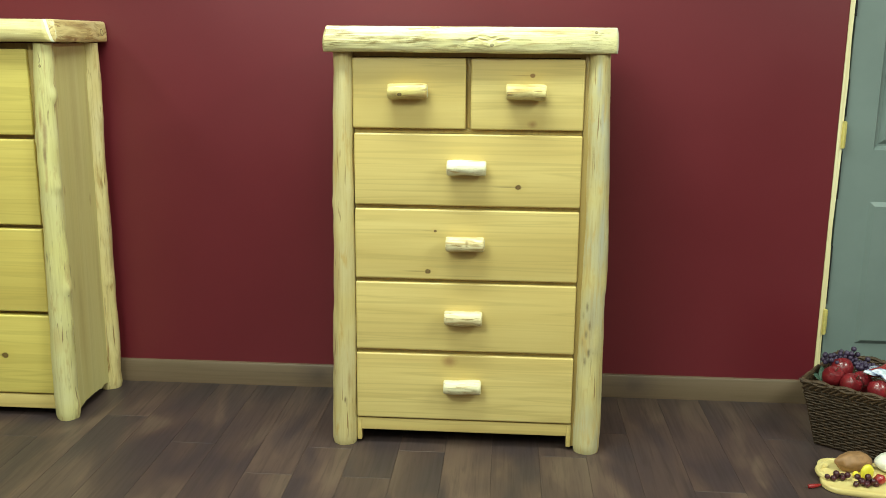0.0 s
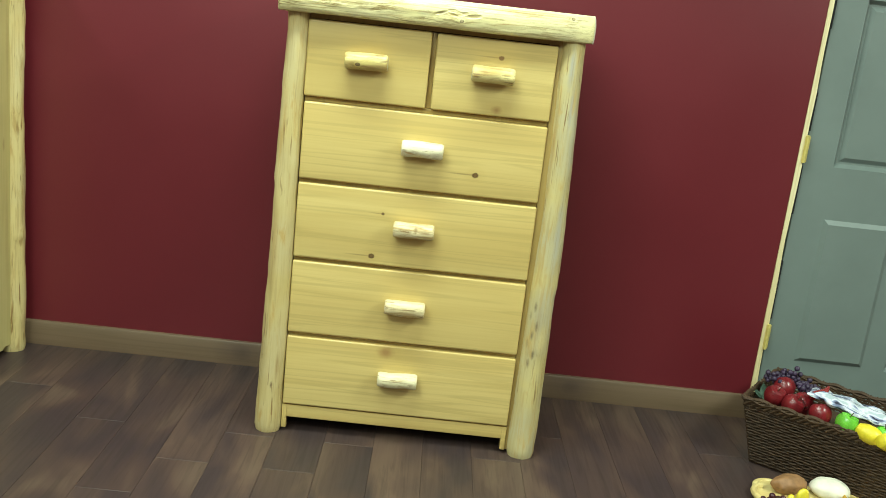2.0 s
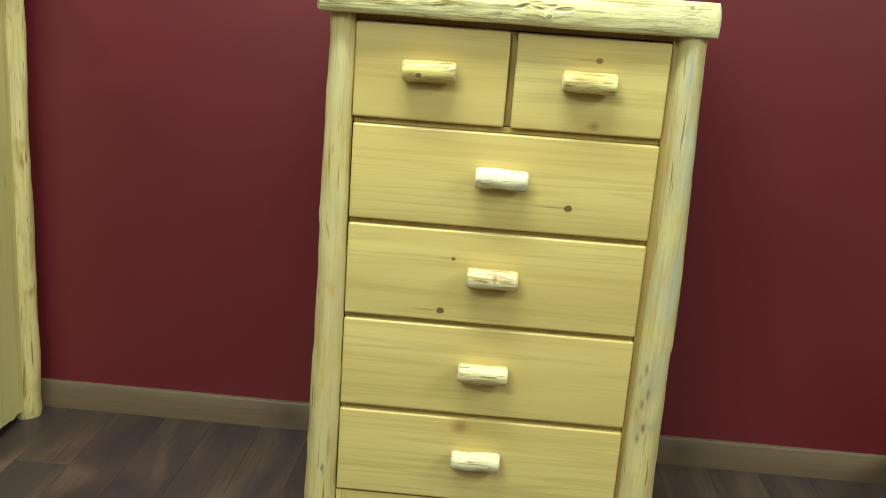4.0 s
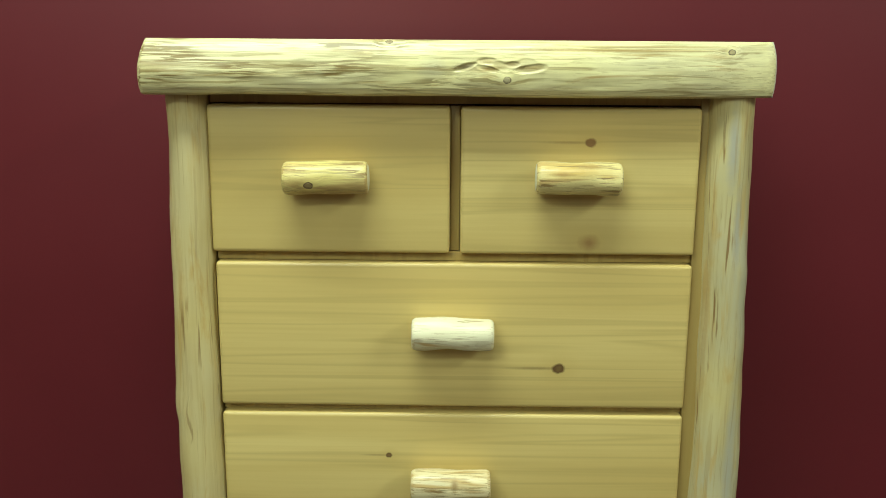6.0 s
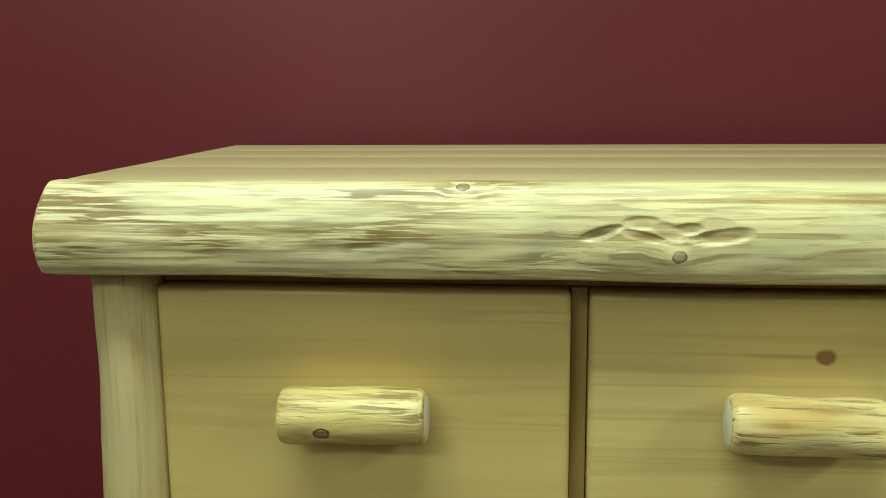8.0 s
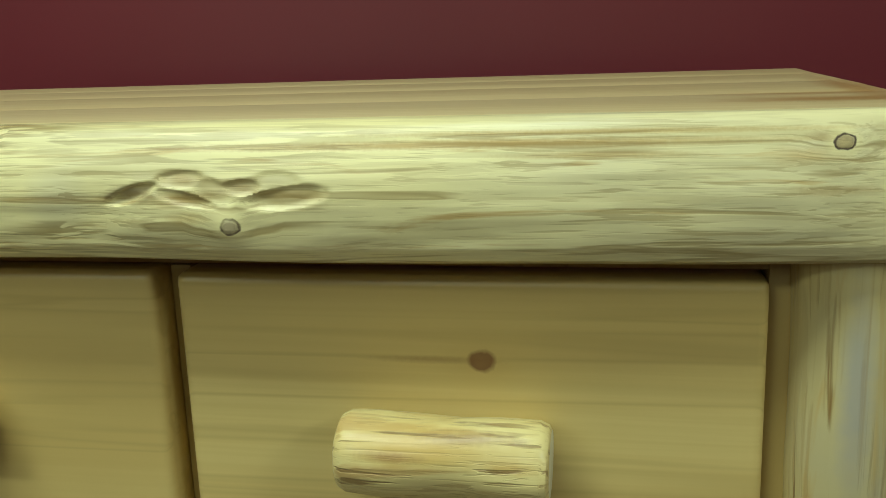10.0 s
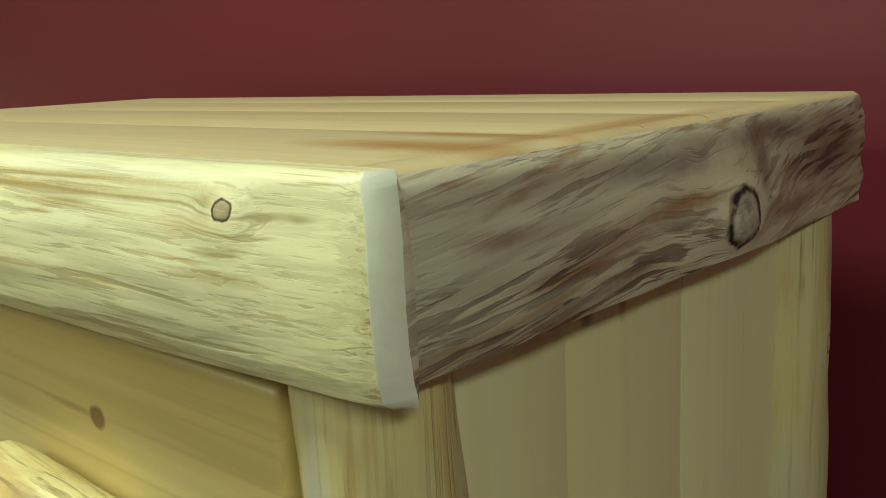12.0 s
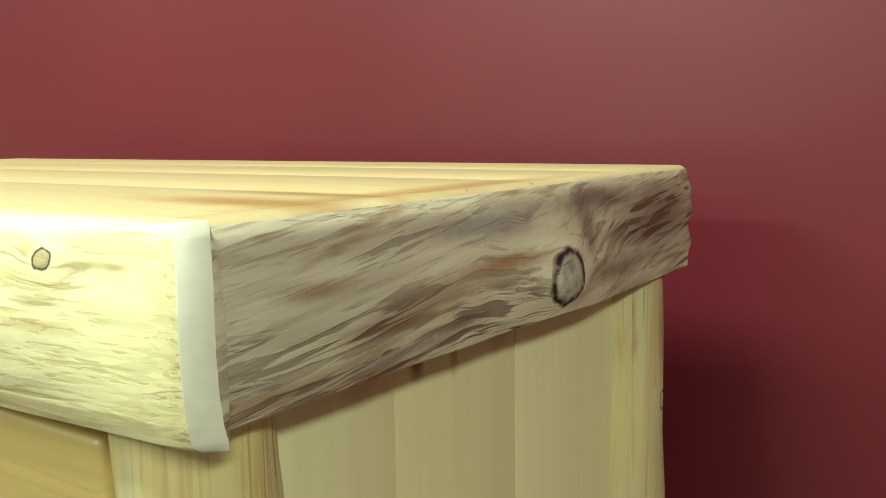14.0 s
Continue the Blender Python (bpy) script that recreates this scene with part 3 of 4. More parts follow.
def chest_of_drawers():
    chest = thing("log_chest_of_drawers", "yellow pine chest of drawers with peeled log posts", "chest of drawers")
    grip = [log_skin("peeled_pull", 0, s, amount=a, base=b, streak=(0.40, 0.25, 0.08), length=15, across=200, scratch=0.3 + 0.7 * a, fine_size=(30, 480), stain=a * 1.2, stain_tone=(0.56, 0.37, 0.13), **detail)
            for (s, a, b), detail in zip(((1.0, 0.68, (0.76, 0.63, 0.22)), (7.7, 0.35, (0.78, 0.65, 0.27)), (3.1, 0.1, (0.84, 0.79, 0.54)), (5.2, 0.5, (0.80, 0.68, 0.38)), (6.6, 0.35, (0.80, 0.68, 0.38)), (8.8, 0.25, (0.82, 0.75, 0.46))), (
                {"knots": (((-0.203, -0.048, 1.147), 0.0055, KNOT_DARK, (0.26, 0.17, 0.08)),), "marks": (((-0.215, -0.045, 1.152), (0.022, 0.03, 0.008), (0.42, 0.27, 0.09), 0.7), ((-0.165, -0.045, 1.140), (0.03, 0.03, 0.006), (0.45, 0.29, 0.10), 0.6))},
                {"marks": (((0.165, -0.045, 1.171), (0.050, 0.04, 0.011), (0.60, 0.40, 0.10), 0.9), ((0.150, -0.045, 1.166), (0.020, 0.04, 0.003), (0.36, 0.20, 0.05), 0.8), ((0.190, -0.04, 1.176), (0.028, 0.04, 0.003), (0.36, 0.21, 0.05), 0.8), ((0.215, -0.045, 1.163), (0.016, 0.04, 0.004), (0.56, 0.37, 0.10), 0.8))},
                {"marks": (((-0.05, -0.045, 0.925), (0.008, 0.03, 0.004), (0.42, 0.33, 0.20), 0.6),)},
                {"marks": (((-0.03, -0.045, 0.690), (0.020, 0.03, 0.004), (0.38, 0.24, 0.09), 0.8), ((0.005, -0.045, 0.697), (0.006, 0.03, 0.010), (0.36, 0.22, 0.08), 0.8), ((0.033, -0.045, 0.689), (0.020, 0.03, 0.004), (0.38, 0.24, 0.09), 0.8))},
                {"marks": (((0.0, -0.045, 0.440), (0.05, 0.03, 0.006), (0.46, 0.30, 0.11), 0.6),)},
                {"marks": (((-0.01, -0.045, 0.222), (0.045, 0.03, 0.002), (0.30, 0.20, 0.09), 0.8),)}))]
    rows = [("drawer", -0.353, -0.006, 1.042, 1.256, (-0.181, 1.156), 11.0, ()),
            ("drawer", 0.009, 0.350, 1.042, 1.255, (0.175, 1.158), 13.0, (((0.194, 0, 1.2055), 0.0072, (0.20, 0.085, 0.03), 0.2), ((0.197, 0, 1.060), 0.012, KNOT_RED, 0.8))),
            ("drawer", -0.350, 0.350, 0.804, 1.027, (0.0, 0.928), 17.0, (((0.159, 0, 0.867), 0.0085, KNOT_DARK, 0.0),)),
            ("drawer", -0.350, 0.350, 0.567, 0.792, (-0.001, 0.688), 19.5, (((-0.119, 0, 0.593), 0.0085, KNOT_DARK, 0.1), ((-0.096, 0, 0.724), 0.0045, KNOT_DARK, 0.1))),
            ("drawer", -0.350, 0.350, 0.330, 0.555, (-0.004, 0.449), 23.0, ()),
            ("drawer", -0.350, 0.350, 0.094, 0.317, (-0.004, 0.218), 29.0, (((-0.048, 0, 0.296), 0.021, KNOT_RED, 0.8),))]
    for i, (name, x0, x1, z0, z1, (kx, kz), seed, knots) in enumerate(rows):
        d = drawer_front(name, x0, x1, z0, z1, chest, pine("pine_drawer", 0, seed, knots))
        bm = log_handle(seed)
        bmesh.ops.transform(bm, matrix=pose(kx, 0, kz, 0, (-1.5, 1.0, 0.5, -0.5, 0.8, 0)[i]), verts=bm.verts)
        part("handle", bm, [grip[i], M_end], d, "peeled half-log drawer pull")
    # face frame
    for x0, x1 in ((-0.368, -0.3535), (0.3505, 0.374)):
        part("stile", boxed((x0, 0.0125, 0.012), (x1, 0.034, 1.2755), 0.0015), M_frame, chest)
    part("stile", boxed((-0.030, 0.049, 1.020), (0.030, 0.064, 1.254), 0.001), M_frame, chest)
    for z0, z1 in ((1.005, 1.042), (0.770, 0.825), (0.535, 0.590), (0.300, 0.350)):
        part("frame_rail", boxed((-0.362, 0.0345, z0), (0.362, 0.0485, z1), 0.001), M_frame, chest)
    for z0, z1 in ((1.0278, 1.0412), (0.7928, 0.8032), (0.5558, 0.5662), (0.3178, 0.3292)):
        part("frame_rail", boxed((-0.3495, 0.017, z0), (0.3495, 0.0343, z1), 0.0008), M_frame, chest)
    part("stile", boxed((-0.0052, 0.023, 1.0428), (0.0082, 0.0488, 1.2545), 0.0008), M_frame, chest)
    for x0, x1 in ((-0.3505, -0.336), (0.336, 0.3505)):
        part("stile_foot", boxed((x0, 0.006, 0.012), (x1, 0.034, 0.0885), 0.0015), M_rail, chest)
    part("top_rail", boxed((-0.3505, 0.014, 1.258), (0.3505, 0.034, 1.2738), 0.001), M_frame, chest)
    part("bottom_rail", boxed((-0.336, 0.006, 0.049), (0.336, 0.028, 0.0885), 0.002), M_rail, chest)
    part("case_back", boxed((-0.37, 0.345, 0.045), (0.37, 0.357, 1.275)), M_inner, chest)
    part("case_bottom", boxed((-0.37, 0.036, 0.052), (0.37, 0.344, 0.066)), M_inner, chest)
    # posts
    skin_l = log_skin("left_post_skin", 2, 41.0, amount=0.2, scratch=0.22, fine_size=(5, 200), length=7, across=150, stain=0.3, stain_tone=(0.55, 0.37, 0.12), knots=(((-0.378, -0.028, 0.983), 0.0035, KNOT_DARK, (0.5, 0.34, 0.12)), ((-0.399, -0.026, 0.797), 0.006, KNOT_DARK, (0.5, 0.34, 0.12)),
                                                                              ((-0.362, -0.022, 1.226), 0.004, KNOT_DARK, KNOT_DARK), ((-0.375, -0.03, 0.36), 0.0045, KNOT_DARK, KNOT_DARK)),
                      marks=(((-0.405, -0.02, 0.60), (0.012, 0.03, 0.14), (0.50, 0.34, 0.12), 0.6), ((-0.372, -0.02, 0.22), (0.005, 0.03, 0.05), (0.38, 0.24, 0.08), 0.7), ((-0.40, -0.02, 1.0), (0.006, 0.03, 0.10), (0.48, 0.33, 0.12), 0.6), ((-0.385, -0.03, 0.16), (0.004, 0.03, 0.012), KNOT_DARK, 0.8)), base=(0.60, 0.48, 0.20))
    skin_r = log_skin("right_post_skin", 2, 47.0, amount=0.2, scratch=0.22, fine_size=(5, 200), length=7, across=150, stain=0.45, stain_tone=(0.56, 0.40, 0.15), grey=(0.46, 0.46, 0.36), grey_amount=0.85, base=(0.62, 0.515, 0.22),
                      knots=(((0.428, 0.372, 1.190), 0.006, (0.16, 0.10, 0.05), (0.55, 0.5, 0.34)),),
                      marks=(((0.428, 0.372, 1.24), (0.03, 0.006, 0.03), (0.33, 0.27, 0.17), 0.7), ((0.40, -0.02, 0.45), (0.012, 0.02, 0.10), (0.40, 0.33, 0.20), 0.6), ((0.42, -0.02, 0.72), (0.010, 0.03, 0.14), (0.46, 0.45, 0.36), 0.7), ((0.392, -0.015, 1.20), (0.009, 0.03, 0.06), (0.40, 0.39, 0.34), 0.75), ((0.405, -0.015, 1.08), (0.006, 0.03, 0.07), (0.38, 0.36, 0.30), 0.7), ((0.372, -0.01, 0.95), (0.005, 0.03, 0.16), (0.42, 0.29, 0.11), 0.6),
                             *(((0.384 + 0.012 * math.sin(2.1 * k), -0.024, 0.315 + 0.030 * k), (0.0045, 0.02, 0.017), (0.24, 0.185, 0.10), 0.9) for k in range(7))))
    part("post", round_post(-0.3905, 0.014, 0.0, 1.277, [(0, 0.0405), (0.1, 0.039), (0.5, 0.035), (1, 0.030)], 2.0, 0.005, 0.003, ((0.80, 200, 0.003), (0.37, 250, 0.002))), [skin_l, M_end], chest, "slim peeled log post")
    part("post", round_post(0.398, 0.015, 0.0, 1.277, [(0, 0.043), (0.15, 0.041), (0.5, 0.037), (0.8, 0.034), (1, 0.0305)], 5.0, -0.003, 0.009, ((0.55, 330, 0.004), (0.36, 270, 0.003), (1.02, 300, 0.002))), [skin_r, M_end], chest, "grey-streaked peeled log post")
    part("post", round_post(-0.383, 0.348, 0.0, 1.2785, [(0, 0.036), (1, 0.033)], 8.0), [skin_l, M_end], chest)
    part("post", round_post(0.390, 0.366, 0.0, 1.2785, [(0, 0.039), (1, 0.037)], 11.0), [skin_r, M_end], chest)
    # side boards
    for sign in (-1, 1):
        ys = [0.020, 0.110, 0.215, 0.352]
        for a, b in zip(ys, ys[1:]):
            x = sign * (0.410 + 0.002 * noise.noise(Vector((a * 30, sign, 0))))
            lo, hi = sorted((x, x - sign * 0.018))
            part("side_board", boxed((lo, a + 0.0002, 0.05), (hi, b - 0.0002, 1.2765), 0.0008), M_side, chest)
    # top
    z0, z1 = 1.2738, 1.347
    front_skin = log_skin("front_log_skin", 0, 61.0, amount=1.25, length=18, across=300, grey_amount=0.5, stain=0.15, stain_tone=(0.56, 0.38, 0.13), only=(-0.12, 0.05, 0.16), long_lines=0.6, scratch=0.42, fine_size=(8, 430), base=(0.87, 0.79, 0.40), streak=(0.32, 0.205, 0.048), relief=0.2,
                          marks=(((0.366, -0.034, 1.3350), (0.010, 0.02, 0.0035), (0.36, 0.24, 0.09), 0.6), ((0.358, -0.034, 1.3315), (0.010, 0.02, 0.003), (0.86, 0.80, 0.48), 0.7), ((0.045, -0.045, 1.2985), (0.014, 0.02, 0.004), (0.52, 0.36, 0.12), 0.5), ((-0.030, -0.045, 1.3080), (0.020, 0.02, 0.016), (0.56, 0.52, 0.33), 0.5),
                                 ((0.355, -0.03, 1.3270), (0.020, 0.02, 0.005), (0.55, 0.36, 0.12), 0.5), ((0.368, -0.03, 1.3100), (0.026, 0.02, 0.003), (0.46, 0.31, 0.11), 0.6),
                                 ((-0.40, -0.04, 1.3100), (0.045, 0.03, 0.012), (0.46, 0.32, 0.12), 0.4), ((0.20, -0.04, 1.3345), (0.17, 0.03, 0.0025), (0.50, 0.31, 0.08), 0.75), ((0.27, -0.04, 1.3395), (0.13, 0.03, 0.0016), (0.52, 0.34, 0.09), 0.7), ((0.26, -0.04, 1.3285), (0.05, 0.03, 0.002), (0.54, 0.37, 0.12), 0.6)) + tuple(((p[0], -0.046, p[1]), (p[2], 0.03, p[3]), p[6], 0.85) for p in SCAR),
                          knots=(((0.070, -0.049, 1.2945), 0.0048, (0.10, 0.06, 0.035), (0.42, 0.34, 0.20)), ((-0.090, -0.034, 1.3435), 0.0042, (0.08, 0.04, 0.02), (0.30, 0.20, 0.10)),
                                 ((0.375, -0.034, 1.333), 0.0040, (0.08, 0.05, 0.025), (0.45, 0.34, 0.15))))
    side_skin = log_skin("side_log_skin", 1, 67.0, amount=0.95, length=20, across=230, tilt=-0.14, scratch=0.5, fine_size=(10, 300), only=(0.15, -0.03, 0.15), base=(0.66, 0.58, 0.39), streak=(0.12, 0.070, 0.045), grey=(0.36, 0.31, 0.245), grey_amount=0.6, stain=0.42, stain_tone=(0.30, 0.175, 0.09),
                         marks=(((0.443, 0.215, 1.325), (0.05, 0.022, 0.016), (0.60, 0.52, 0.33), 0.85), ((0.443, 0.178, 1.290), (0.05, 0.018, 0.008), (0.66, 0.58, 0.40), 0.8),
                                ((0.443, 0.345, 1.318), (0.05, 0.085, 0.030), (0.15, 0.080, 0.050), 0.85), ((0.443, 0.245, 1.322), (0.05, 0.012, 0.020), (0.13, 0.07, 0.045), 0.7), ((0.443, 0.255, 1.335), (0.05, 0.06, 0.007), (0.15, 0.10, 0.08), 0.8), ((0.443, 0.28, 1.293), (0.05, 0.05, 0.008), (0.14, 0.075, 0.05), 0.7),
                                ((0.443, 0.145, 1.331), (0.05, 0.06, 0.008), (0.22, 0.18, 0.165), 0.75), ((0.443, 0.105, 1.305), (0.05, 0.05, 0.010), (0.34, 0.20, 0.11), 0.6), ((0.443, 0.155, 1.312), (0.05, 0.035, 0.005), (0.38, 0.19, 0.08), 0.8), ((0.443, 0.07, 1.298), (0.05, 0.045, 0.004), (0.34, 0.18, 0.08), 0.75), ((0.443, 0.115, 1.290), (0.05, 0.03, 0.003), (0.20, 0.11, 0.06), 0.8),
                                ((0.443, 0.030, 1.3185), (0.05, 0.022, 0.004), (0.26, 0.15, 0.085), 0.7), ((0.443, 0.085, 1.286), (0.05, 0.06, 0.003), (0.20, 0.15, 0.12), 0.6), ((0.443, 0.022, 1.296), (0.05, 0.035, 0.014), (0.60, 0.53, 0.35), 0.8)),
                         knots=(((0.443, 0.211, 1.298), 0.0148, (0.018, 0.014, 0.012), (0.50, 0.45, 0.33)),))
    moves = (gouge, raised(0.068, 1.293, 0.009, -0.002), raised(0.375, 1.333, 0.012, -0.003), raised(-0.012, 1.296, 0.022, 0.003), raised(-0.035, 1.310, 0.02, -0.002), raised(0.345, 1.318, 0.025, -0.002))
    part("front_log", front_log(-0.434, 0.4378, z0 - 0.003, z1, 71.0, moves, 0.12, 0.43), [front_skin, M_end, side_skin], chest, "peeled half-log front edge with an insect scar")
    part("side_log", side_log(0.4428, 1, -0.0119, 0.405, z0, z1, 73.0, bumps=(raised(0.211, 1.299, 0.022, 0.004),)), [side_skin, M_end, M_top], chest, "grey-brown bark-streaked log edge with a ringed knot")
    part("side_log", side_log(-0.436, -1, -0.0117, 0.405, z0, z1, 79.0), [log_skin("left_side_log_skin", 1, 81.0, amount=0.6), M_end, M_top], chest)
    for a, b in ((-0.0117, 0.095), (0.0955, 0.21), (0.2105, 0.31), (0.3105, 0.4045)):
        part("top_board", boxed((-0.4135, a, z0 + 0.03), (0.4187, b, z1 + 0.0001), 0.0003), M_top, chest)
    return chest


chest_of_drawers()


def wide_dresser():
    """The larger dresser at the side; only its right end is seen."""
    dresser = thing("log_dresser", "yellow pine log dresser with knobbly peeled posts beside the chest", "dresser", (-1.335, 0.118, 0))
    skin = log_skin("knobbly_post_skin", 2, 91.0, amount=0.15, length=10, across=110, stain=0.3, stain_tone=(0.50, 0.36, 0.14), base=(0.65, 0.58, 0.23), streak=(0.33, 0.22, 0.09), scratch=0.15, fine_size=(5, 200),
                    marks=(((-0.056, -0.03, 1.05), (0.006, 0.03, 0.045), (0.40, 0.25, 0.09), 0.8), ((-0.045, -0.03, 1.00), (0.007, 0.03, 0.06), (0.33, 0.22, 0.10), 0.8), ((-0.072, -0.03, 0.98), (0.006, 0.03, 0.05), (0.42, 0.27, 0.10), 0.7),
                           ((-0.05, -0.03, 0.93), (0.006, 0.03, 0.035), (0.24, 0.16, 0.08), 0.8), ((-0.075, -0.03, 0.585), (0.004, 0.03, 0.020), (0.16, 0.11, 0.05), 0.85), ((-0.055, -0.03, 0.30), (0.02, 0.03, 0.05), (0.52, 0.36, 0.14), 0.5)),
                    knots=(((-0.045, -0.028, 1.215), 0.005, KNOT_DARK, (0.45, 0.33, 0.14)), ((-0.06, -0.035, 0.74), 0.004, KNOT_DARK, (0.45, 0.33, 0.14))))
    skin_b = log_skin("rear_post_skin", 2, 93.0, amount=0.3, scratch=0.3, fine_size=(5, 160), length=9, across=120, stain=0.4, stain_tone=(0.5, 0.34, 0.12), base=(0.68, 0.55, 0.24))
    left = -1.02
    part("post", round_post(-0.061, 0.006, 0, 1.288, [(0, 0.040), (0.03, 0.042), (0.2, 0.039), (0.42, 0.040), (0.5, 0.036), (0.75, 0.036), (0.8, 0.033), (1, 0.031)], 95.0, 0.016, -0.004,
                              ((1.12, 350, 0.008), (0.82, 340, 0.009), (0.47, 345, 0.009), (0.34, 0, 0.005), (0.05, 350, 0.005), (0.98, 200, 0.006))), [skin, M_end], dresser, "knobbly peeled log post")
    part("post", round_post(-0.040, 0.312, 0, 1.288, [(0, 0.043), (0.25, 0.038), (0.5, 0.040), (0.75, 0.035), (1, 0.036)], 97.0, 0.004, 0.0, ((0.42, 330, 0.007), (0.85, 320, 0.006), (0.12, 330, 0.005))), [skin_b, M_end], dresser)
    part("post", round_post(left + 0.04, 0.006, 0, 1.288, [(0, 0.043), (1, 0.038)], 98.0), [skin, M_end], dresser)
    part("post", round_post(left + 0.04, 0.312, 0, 1.288, [(0, 0.043), (1, 0.038)], 99.0), [skin_b, M_end], dresser)
    for i, (z0, z1) in enumerate(((0.990, 1.268), (0.688, 0.976), (0.384, 0.674), (0.086, 0.370))):
        knots = (((-0.27, 0, 0.224), 0.011, KNOT_DARK, 0.1),) if i == 3 else ()
        drawer_front("drawer", left + 0.095, -0.100, z0, z1, dresser, pine("pine_dresser_drawer", 0, 101.0 + i * 3, knots, base=(0.70, 0.57, 0.15), deep=(0.58, 0.44, 0.10)))
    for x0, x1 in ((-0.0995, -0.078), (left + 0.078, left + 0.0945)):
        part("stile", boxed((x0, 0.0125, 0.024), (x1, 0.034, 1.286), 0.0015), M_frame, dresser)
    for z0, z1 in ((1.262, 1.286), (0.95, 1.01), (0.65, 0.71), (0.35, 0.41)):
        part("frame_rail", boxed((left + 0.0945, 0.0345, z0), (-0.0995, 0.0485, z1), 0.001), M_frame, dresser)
    part("bottom_rail", boxed((left + 0.095, 0.004, 0.030), (-0.100, 0.028, 0.080), 0.002), M_rail, dresser)
    for x in (-0.030, left + 0.030):
        lo, hi = sorted((x, x - 0.018 if x > -0.5 else x + 0.018))
        foot = [(0.03 + 0.27 * k / 24, 0.022 + 0.014 * math.sin(math.pi * k / 24) ** 0.5 + wobble((k * 0.35, 0, 0), 1.0, 0.010, 4.0)) for k in range(25)]
        outline = foot + [(0.30, 1.286), (0.03, 1.286)]
        part("side_board", tube([[(lo, y, z) for y, z in outline], [(hi, y, z) for y, z in outline]]), [M_side_dresser, M_side_dresser], dresser, smooth=False)
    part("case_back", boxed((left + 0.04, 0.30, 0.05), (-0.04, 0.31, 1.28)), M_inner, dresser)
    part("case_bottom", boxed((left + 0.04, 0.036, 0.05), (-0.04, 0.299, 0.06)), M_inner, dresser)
    z0, z1 = 1.290, 1.362
    f_skin = log_skin("dresser_front_log_skin", 0, 111.0, amount=0.1, length=9, long_lines=0.3, base=(0.72, 0.60, 0.25))
    s_skin = log_skin("dresser_side_log_skin", 1, 113.0, amount=0.25, length=8, across=120, stain=0.5, base=(0.68, 0.52, 0.21), long_lines=0.6, stain_tone=(0.40, 0.25, 0.09),
                      knots=(((0.016, 0.335, 1.325), 0.014, (0.20, 0.12, 0.05), (0.74, 0.62, 0.28)),), marks=(((0.016, 0.06, 1.300), (0.05, 0.03, 0.010), (0.24, 0.11, 0.04), 0.8), ((0.016, 0.11, 1.297), (0.05, 0.015, 0.008), (0.26, 0.10, 0.05), 0.8), ((0.016, 0.15, 1.345), (0.05, 0.10, 0.008), (0.34, 0.19, 0.07), 0.7)))
    part("front_log", front_log(left - 0.01, 0.006, z0, z1, 115.0, slant=0.022), [f_skin, M_end, s_skin], dresser)
    part("side_log", side_log(0.016, 1, -0.0117, 0.378, z0, z1, 117.0), [s_skin, M_end, M_top], dresser)
    part("side_log", side_log(left - 0.014, -1, -0.0117, 0.378, z0, z1, 118.0), [s_skin, M_end, M_top], dresser)
    part("top_board", boxed((left + 0.0095, -0.0117, z0 + 0.03), (-0.0075, 0.18, z1 + 0.0005), 0.001), M_top, dresser)
    part("top_board", boxed((left + 0.0095, 0.1805, z0 + 0.03), (-0.0075, 0.378, z1 + 0.0005), 0.001), M_top, dresser)
    return dresser


wide_dresser()


# ---- basket of fruit ----
M_wicker = plain("brown_wicker", (0.060, 0.034, 0.017), 0.6, 0.5, 60, bump=0.4, spec=0.2)
M_wicker_rim = plain("brown_wicker_rim", (0.082, 0.048, 0.026), 0.6, 0.4, 60, bump=0.4, spec=0.25)
M_apple = plain("red_apple_skin", (0.21, 0.013, 0.018), 0.30, 0.5, 30, bump=0.03, coat=0.15)
M_green_apple = plain("green_apple_skin", (0.16, 0.55, 0.05), 0.25, 0.25, 30, bump=0.03, coat=0.4)
M_lemon = plain("lemon_skin", (0.75, 0.62, 0.03), 0.4, 0.15, 80, bump=0.3)
M_grape = plain("purple_grape_skin", (0.050, 0.030, 0.070), 0.55, 0.6, 70, bump=0.05)
M_red_grape = plain("dark_red_grape_skin", (0.060, 0.012, 0.018), 0.3, 0.5, 70, bump=0.05)
M_stem = plain("brown_stem", (0.07, 0.04, 0.02), 0.8, 0.3, 90)
M_leaf = plain("dusty_green_leaf", (0.09, 0.16, 0.11), 0.55, 0.35, 40)
M_cucumber = plain("red_pepper_skin", (0.32, 0.02, 0.02), 0.25, 0.3, 40, coat=0.3)
M_board = pine("cutting_board_wood", 0, 131.0, base=(0.74, 0.62, 0.28), deep=(0.62, 0.46, 0.16))
M_bread = plain("bread_crust", (0.33, 0.17, 0.07), 0.6, 0.35, 40, bump=0.4)
M_cheese = plain("white_cheese_rind", (0.78, 0.75, 0.62), 0.55, 0.12, 40)
M_yolk = plain("yellow_cheese", (0.80, 0.68, 0.05), 0.4, 0.12, 50)
M_wedge = plain("orange_cheese", (0.62, 0.36, 0.05), 0.5, 0.2, 50)


